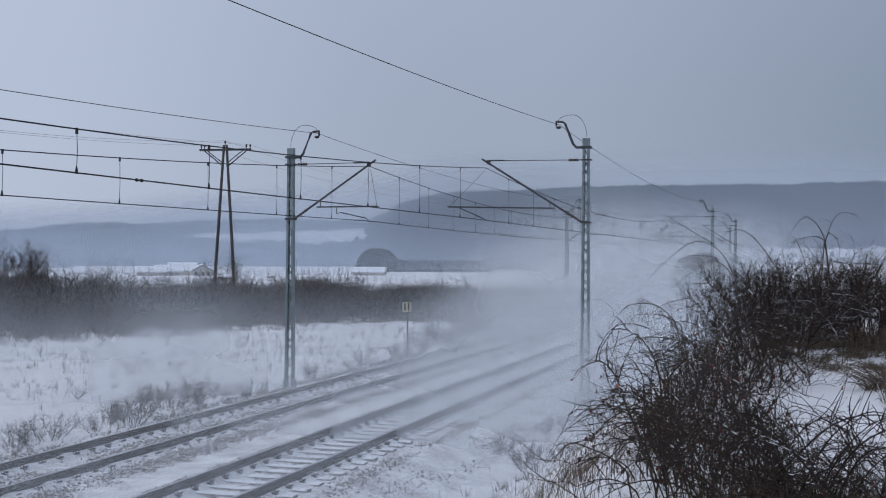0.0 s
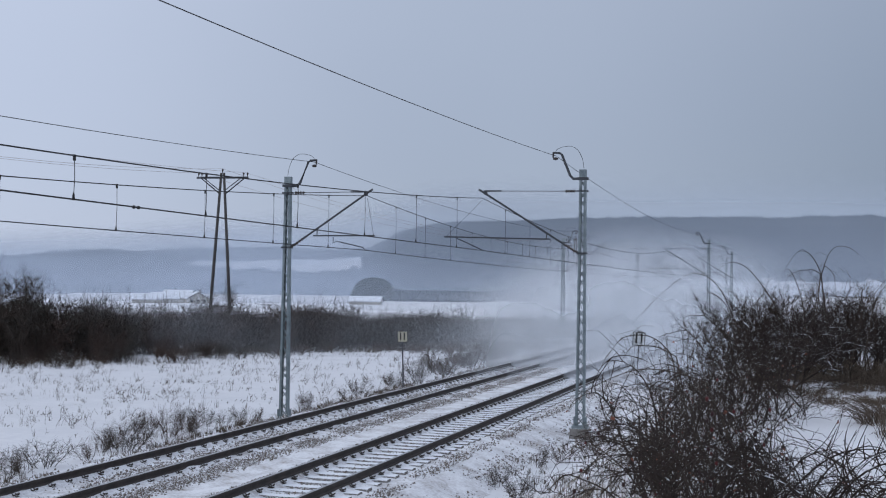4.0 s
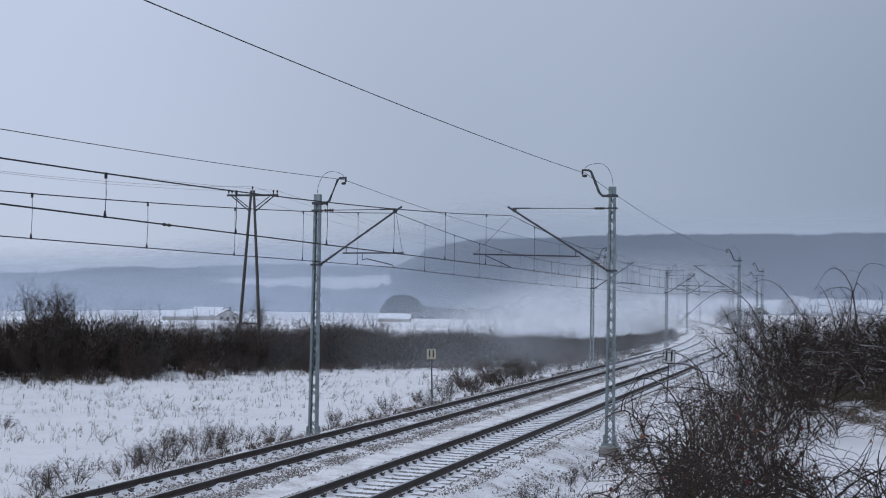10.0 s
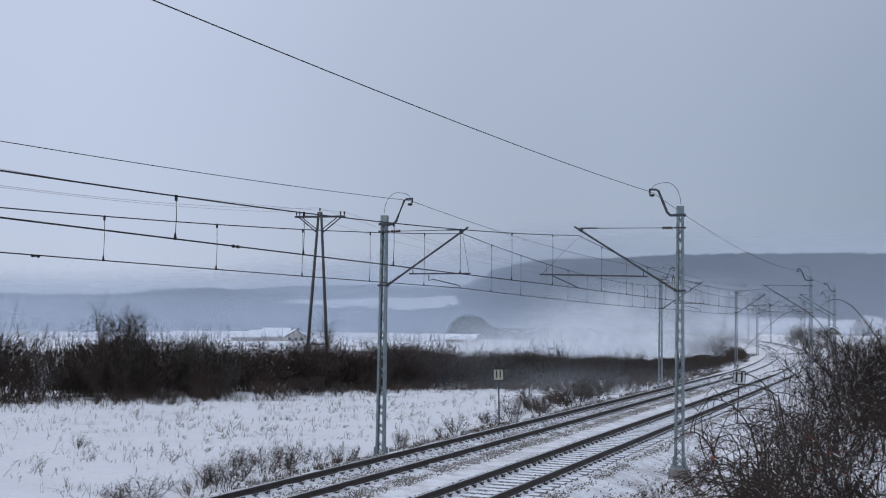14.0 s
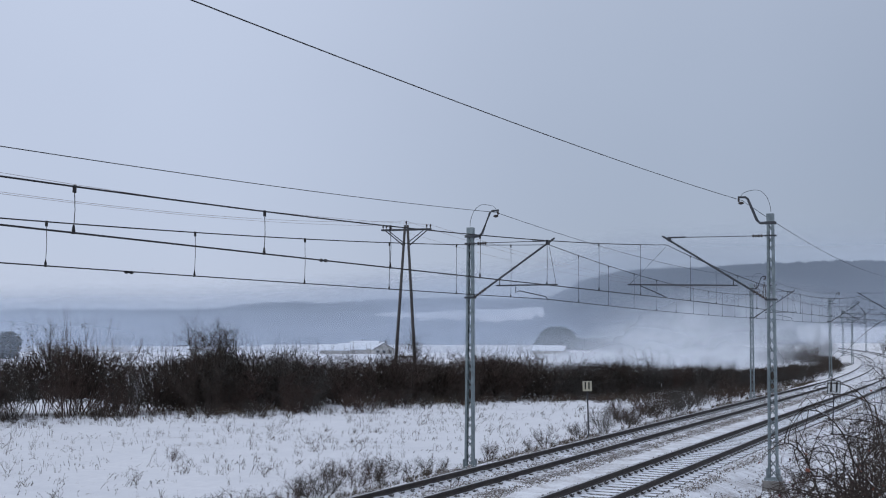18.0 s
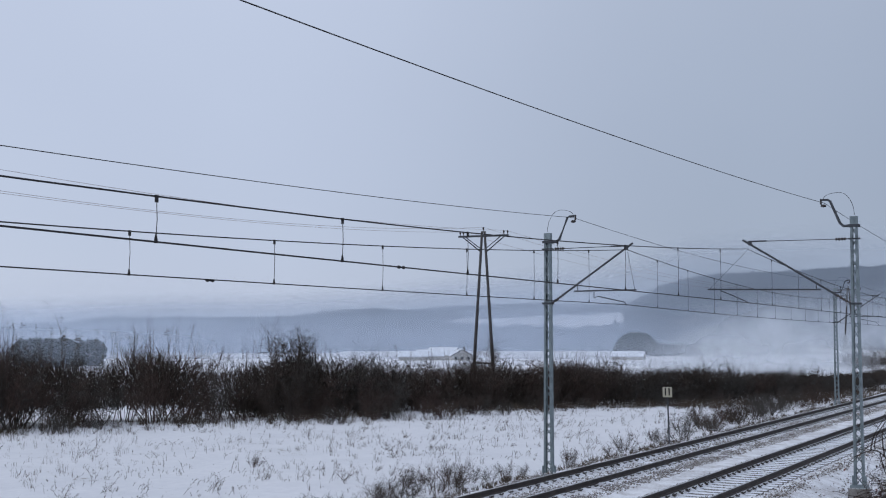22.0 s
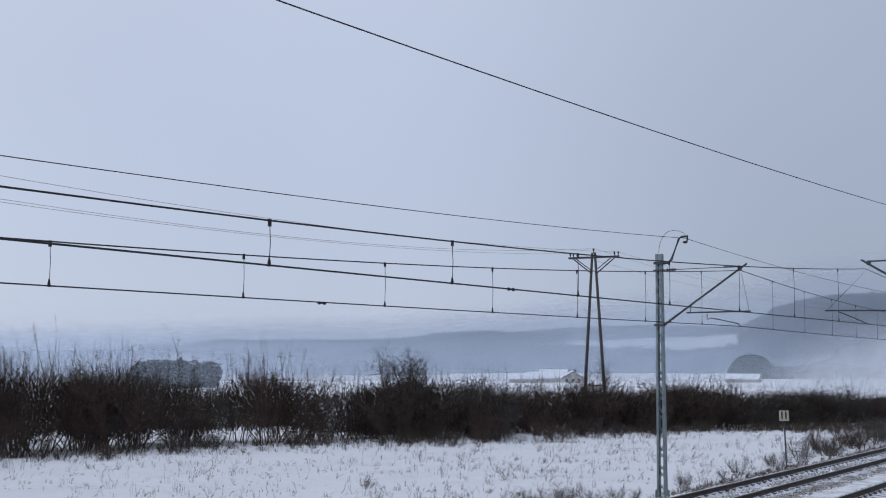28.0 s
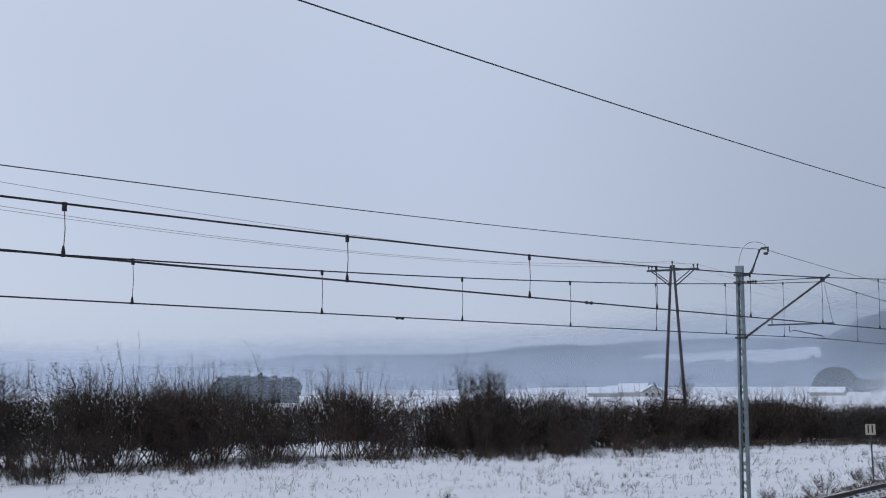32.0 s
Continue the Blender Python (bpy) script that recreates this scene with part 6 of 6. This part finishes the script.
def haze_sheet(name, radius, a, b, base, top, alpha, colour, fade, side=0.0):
    """A translucent sheet whose colour stands in for hazy distant air, thinning upwards."""
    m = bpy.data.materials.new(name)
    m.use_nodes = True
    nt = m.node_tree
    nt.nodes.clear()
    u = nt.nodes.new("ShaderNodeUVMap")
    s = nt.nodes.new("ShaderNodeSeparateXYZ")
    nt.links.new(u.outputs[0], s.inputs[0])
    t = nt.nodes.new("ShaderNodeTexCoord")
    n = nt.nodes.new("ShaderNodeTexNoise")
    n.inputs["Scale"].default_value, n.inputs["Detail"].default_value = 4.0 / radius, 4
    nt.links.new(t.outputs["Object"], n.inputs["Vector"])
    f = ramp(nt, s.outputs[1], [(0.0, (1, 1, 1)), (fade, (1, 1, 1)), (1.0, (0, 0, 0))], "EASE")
    # heavier to the left, so that the hills there pale more
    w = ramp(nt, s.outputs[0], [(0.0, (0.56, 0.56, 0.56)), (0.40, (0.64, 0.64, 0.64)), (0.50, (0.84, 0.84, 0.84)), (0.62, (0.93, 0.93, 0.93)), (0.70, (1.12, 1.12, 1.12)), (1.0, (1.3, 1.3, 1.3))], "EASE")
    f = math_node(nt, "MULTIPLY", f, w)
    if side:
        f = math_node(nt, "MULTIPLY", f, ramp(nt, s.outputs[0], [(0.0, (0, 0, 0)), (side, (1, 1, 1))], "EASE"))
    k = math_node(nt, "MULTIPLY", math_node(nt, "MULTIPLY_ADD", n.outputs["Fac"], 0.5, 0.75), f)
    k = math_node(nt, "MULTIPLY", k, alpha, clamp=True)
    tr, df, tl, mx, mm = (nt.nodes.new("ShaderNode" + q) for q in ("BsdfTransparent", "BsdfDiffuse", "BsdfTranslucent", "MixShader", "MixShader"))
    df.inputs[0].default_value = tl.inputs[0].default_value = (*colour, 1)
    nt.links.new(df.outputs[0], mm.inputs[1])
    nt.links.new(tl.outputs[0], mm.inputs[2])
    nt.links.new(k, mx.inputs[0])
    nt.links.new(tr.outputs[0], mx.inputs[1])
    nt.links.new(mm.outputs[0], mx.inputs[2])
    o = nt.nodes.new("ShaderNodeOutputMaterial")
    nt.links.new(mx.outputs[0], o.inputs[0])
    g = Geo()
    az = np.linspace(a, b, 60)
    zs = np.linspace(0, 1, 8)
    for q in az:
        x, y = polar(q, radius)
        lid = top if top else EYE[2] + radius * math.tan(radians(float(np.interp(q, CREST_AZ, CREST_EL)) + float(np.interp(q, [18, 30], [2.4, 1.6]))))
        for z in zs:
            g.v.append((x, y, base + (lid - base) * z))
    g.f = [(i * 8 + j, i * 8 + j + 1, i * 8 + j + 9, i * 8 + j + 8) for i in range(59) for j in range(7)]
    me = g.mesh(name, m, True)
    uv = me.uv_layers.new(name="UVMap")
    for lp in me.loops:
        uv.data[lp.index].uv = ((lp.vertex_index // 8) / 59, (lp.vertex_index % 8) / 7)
    tagged(new(name, me), "translucent sheet standing in for pale haze over the valley", "haze", kind="structure")


# ---------------------------------------------------------------- train


def build_coach():
    th = thing("railway_coach", "grimy grey passenger coach in a cloud of blown snow", "railway coach", "coaches of the train")
    L, half = 24.2, 1.42
    prof = [(-half, 0.95), (-half - 0.03, 1.6), (-half, 3.05), (-half + 0.12, 3.35)]
    full = prof + [(-x, z) for x, z in reversed(prof)]
    g = Geo()
    for y in (0.0, 0.25, L - 0.25, L):
        q = 0.97 if y in (0.0, L) else 1.0
        g.v += [(x * q, y, z) for x, z in full]
    n = len(full)
    g.f += [(i * n + j, i * n + (j + 1) % n, (i + 1) * n + (j + 1) % n, (i + 1) * n + j) for i in range(3) for j in range(n)]
    g.f += [tuple(range(n)), tuple(reversed(range(3 * n, 4 * n)))]
    part("body", g, M_COACH, th)
    roof = [(-half + 0.12, 3.352), (-half + 0.3, 3.62), (-half + 0.75, 3.86), (0, 3.98), (half - 0.75, 3.86), (half - 0.3, 3.62), (half - 0.12, 3.352)]
    g = Geo()
    for y in (-0.02, L + 0.02):
        g.v += [(x, y, z) for x, z in roof]
    g.f += [(j, j + 1, 8 + j, 7 + j) for j in range(6)] + [tuple(range(7)), tuple(reversed(range(7, 14)))]
    part("roof", g, M_COACHROOF, th, "dark grey curved roof")
    for y in (5.0, 12.0, 19.0):
        part("roof_vent", Geo().box((-0.5, y, 3.9), (0.5, y + 1.4, 4.08)), M_COACHROOF, th)
    for s in (-1, 1):
        for k in range(10):
            y = 2.6 + k * 2.0
            part("window", Geo().box((s * half - 0.02, y, 1.9), (s * half + s * 0.03 + 0.012, y + 1.25, 2.75)), M_GLASS, th)
        for y in (0.7, L - 1.5):
            d = part("door", Geo().box((s * (half + 0.012) - 0.02, y, 1.0), (s * (half + 0.012) + 0.02, y + 0.8, 3.0)), M_COACH, th)
            part("window", Geo().box((s * (half + 0.03) - 0.012, y + 0.18, 2.0), (s * (half + 0.03) + 0.012, y + 0.62, 2.75)), M_GLASS, d)
        part("tail_lamp", Geo().tube([(s * 1.05, 0.02, 1.45), (s * 1.05, -0.05, 1.45)], 0.09, 8), M_LAMPRED, th, "lit red tail lamp")
        part("buffer", Geo().tube([(s * 0.88, 0.0, 1.06), (s * 0.88, -0.5, 1.06), (s * 0.88, -0.52, 1.06), (s * 0.88, -0.58, 1.06)], [0.1, 0.1, 0.24, 0.24], 10), M_BLACK, th)
    part("gangway", Geo().box((-0.55, -0.25, 0.95), (0.55, 0.02, 3.3)), M_BLACK, th, "black rubber gangway")
    for s in (-1, 1):
        part("end_window", Geo().box((s * 0.95 - 0.25, -0.03, 2.0), (s * 0.95 + 0.25, 0.02, 2.75)), M_GLASS, th)
    part("underframe", Geo().box((-1.2, 4.6, 0.45), (1.2, L - 4.6, 0.95)), M_BLACK, th)
    for c in (2.9, L - 2.9):
        b = part("bogie", Geo().box((-1.1, c - 1.7, 0.5), (-0.9, c + 1.7, 0.85)).box((0.9, c - 1.7, 0.5), (1.1, c + 1.7, 0.85)).box((-1.0, c - 0.3, 0.5), (1.0, c + 0.3, 0.9)), M_BLACK, th)
        for y in (c - 1.25, c + 1.25):
            for s in (-1, 1):
                part("wheel", Geo().tube([(s * 0.70, y, 0.46), (s * 0.82, y, 0.46)], 0.458, 18), M_RAIL, b)
    return th


# ---------------------------------------------------------------- blown snow


def mist_mesh(name, w, h, mat, bow):
    g = Geo()
    nx, nz = 13, 9
    for i in range(nx):
        for j in range(nz):
            u, v = i / (nx - 1) - 0.5, j / (nz - 1) - 0.5
            g.v.append((u * w, bow * (4 * u * u - 0.5) + 0.08 * bow * math.sin(9 * v), v * h))
    g.f = [(i * nz + j, (i + 1) * nz + j, (i + 1) * nz + j + 1, i * nz + j + 1) for i in range(nx - 1) for j in range(nz - 1)]
    me = g.mesh(name, mat, True)
    uv = me.uv_layers.new(name="UVMap")
    for lp in me.loops:
        uv.data[lp.index].uv = ((lp.vertex_index // nz) / (nx - 1), (lp.vertex_index % nz) / (nz - 1))
    return me


TRAIN_S0, TRAIN_V = 111.0, 27.5
COACHES = []
CLOUDS = []


def build_train():
    first = build_coach()
    COACHES.append((first, 0.0))
    for k in (1, 2, 3):
        COACHES.append((copy_thing(first, pose(NEAR_X, TRAIN_S0 + 24.9 * k, 0)), 24.9 * k))


def build_mist():
    for i, (w, h, density, scale, rows) in enumerate(MIST):
        mat = mist_material("blown_snow", density, scale, 3.1 * i + 1)
        ob = new("snow_cloud", mist_mesh("snow_cloud", w, h, mat, w * 0.12))
        tagged(ob, "drifting cloud of fine powder snow whirled up by a train", "snow cloud", "blown snow behind the train")
        CLOUDS.append((ob, rows))


def motions():
    for ob, back in COACHES:
        rows = []
        for k in range(17):
            t = 2.0 * k
            s = TRAIN_S0 + back + TRAIN_V * t
            p = line_point(s, NEAR_X - MID_X)
            rows.append((t, pose(p.x, p.y, p.z - 5.5 * float(step(360, 640, s)), 0, 0, line_turn(s + 12))))
        walk(ob, rows)
    for ob, rows in CLOUDS:
        walk(ob, [(t, pose(x, y, z, 0, 0, math.degrees(math.atan2(-x, y)))) for t, x, y, z in rows])

# ---------------------------------------------------------------- putting it together
build_masts()
build_wires()
build_power_line()
build_sign(-15.75, 49.9, -0.55, 2.02, 12, M_SIGN, "cream track sign with two black digits on a thin post", -1.5)
build_sign(-7.30, 58.6, -0.75, 1.95, 6, M_SIGNB, "white track sign with black border and digits on a thin post", 2.5, 1.55)
build_hedge()
build_small_shrubs()
build_tall_stalk()
build_grass()
build_weeds()
build_bank_bushes()
build_house(27.55, 520, 9, 11, 4.9, 104, "low farmhouse with snow-covered roof behind a hedge")
build_house(26.75, 490, 8, 10, 4.3, 32, "small gabled house with snow-covered roof")
build_house(28.9, 500, 7, 11, 3.4, 118, "farm outbuilding with snow-covered roof", False)
build_house(28.15, 505, 8, 10, 3.9, 122, "long barn with snow-covered roof", False)
build_house(19.25, 560, 7, 13.5, 3.4, 97, "low shed with snow-covered roof beside a round tree", False)
build_dome_tree()
build_far_tree(44.4, 330, 11, 7.4, M_CONIFER, "dull grey-green pine clump beyond the hedge", 1500, 5, "pine_tree", 0.12)
build_far_tree(45.5, 336, 10, 7.5, M_CONIFER, "dull grey-green pine clump beyond the hedge", 1300, 6, "pine_tree", 0.12)
build_far_tree(43.1, 340, 9, 7.0, M_CONIFER, "dull grey-green pine clump beyond the hedge", 1000, 7, "pine_tree", 0.12)
build_far_tree(1.85, 330, 4.6, 4.6, M_GREYTREE, "small round bare tree on a snowy slope", 1300, 8, "round_tree", 0.05)
build_bare_tree(41.2, 330, 9.8, 9)
build_bare_tree(51.5, 330, 10.0, 10)
build_bare_tree(7.7, 285, 4.6, 21, "small bare tree beside the bend of the line")
build_bare_tree(4.4, 290, 4.2, 22, "small bare tree beside the bend of the line")
build_bend_shrubs()
build_house(3.15, 300, 2.6, 3.4, 1.7, 10, "small hut with snow-covered roof above the line", False)
build_woods()
# translucent sheets put before village and hills to pale them like haze
haze_sheet("valley_haze_sheet", 575, 6, 75, -12, 26, 0.40, HAZE_COL, 0.36, 0.12)
haze_sheet("near_haze_sheet", 300, -40, 75, -25, 20, HAZE[0], HAZE_COL, 0.60)
haze_sheet("far_haze_sheet", 820, -40, 75, -45, None, HAZE[1], HAZE_COL, 0.72)
haze_sheet("ridge_haze_sheet", 1470, 9.0, 75, -45, None, 0.46, (0.76, 0.825, 0.925), 0.72, 0.16)
build_train()
build_mist()
build_tracks()
motions()
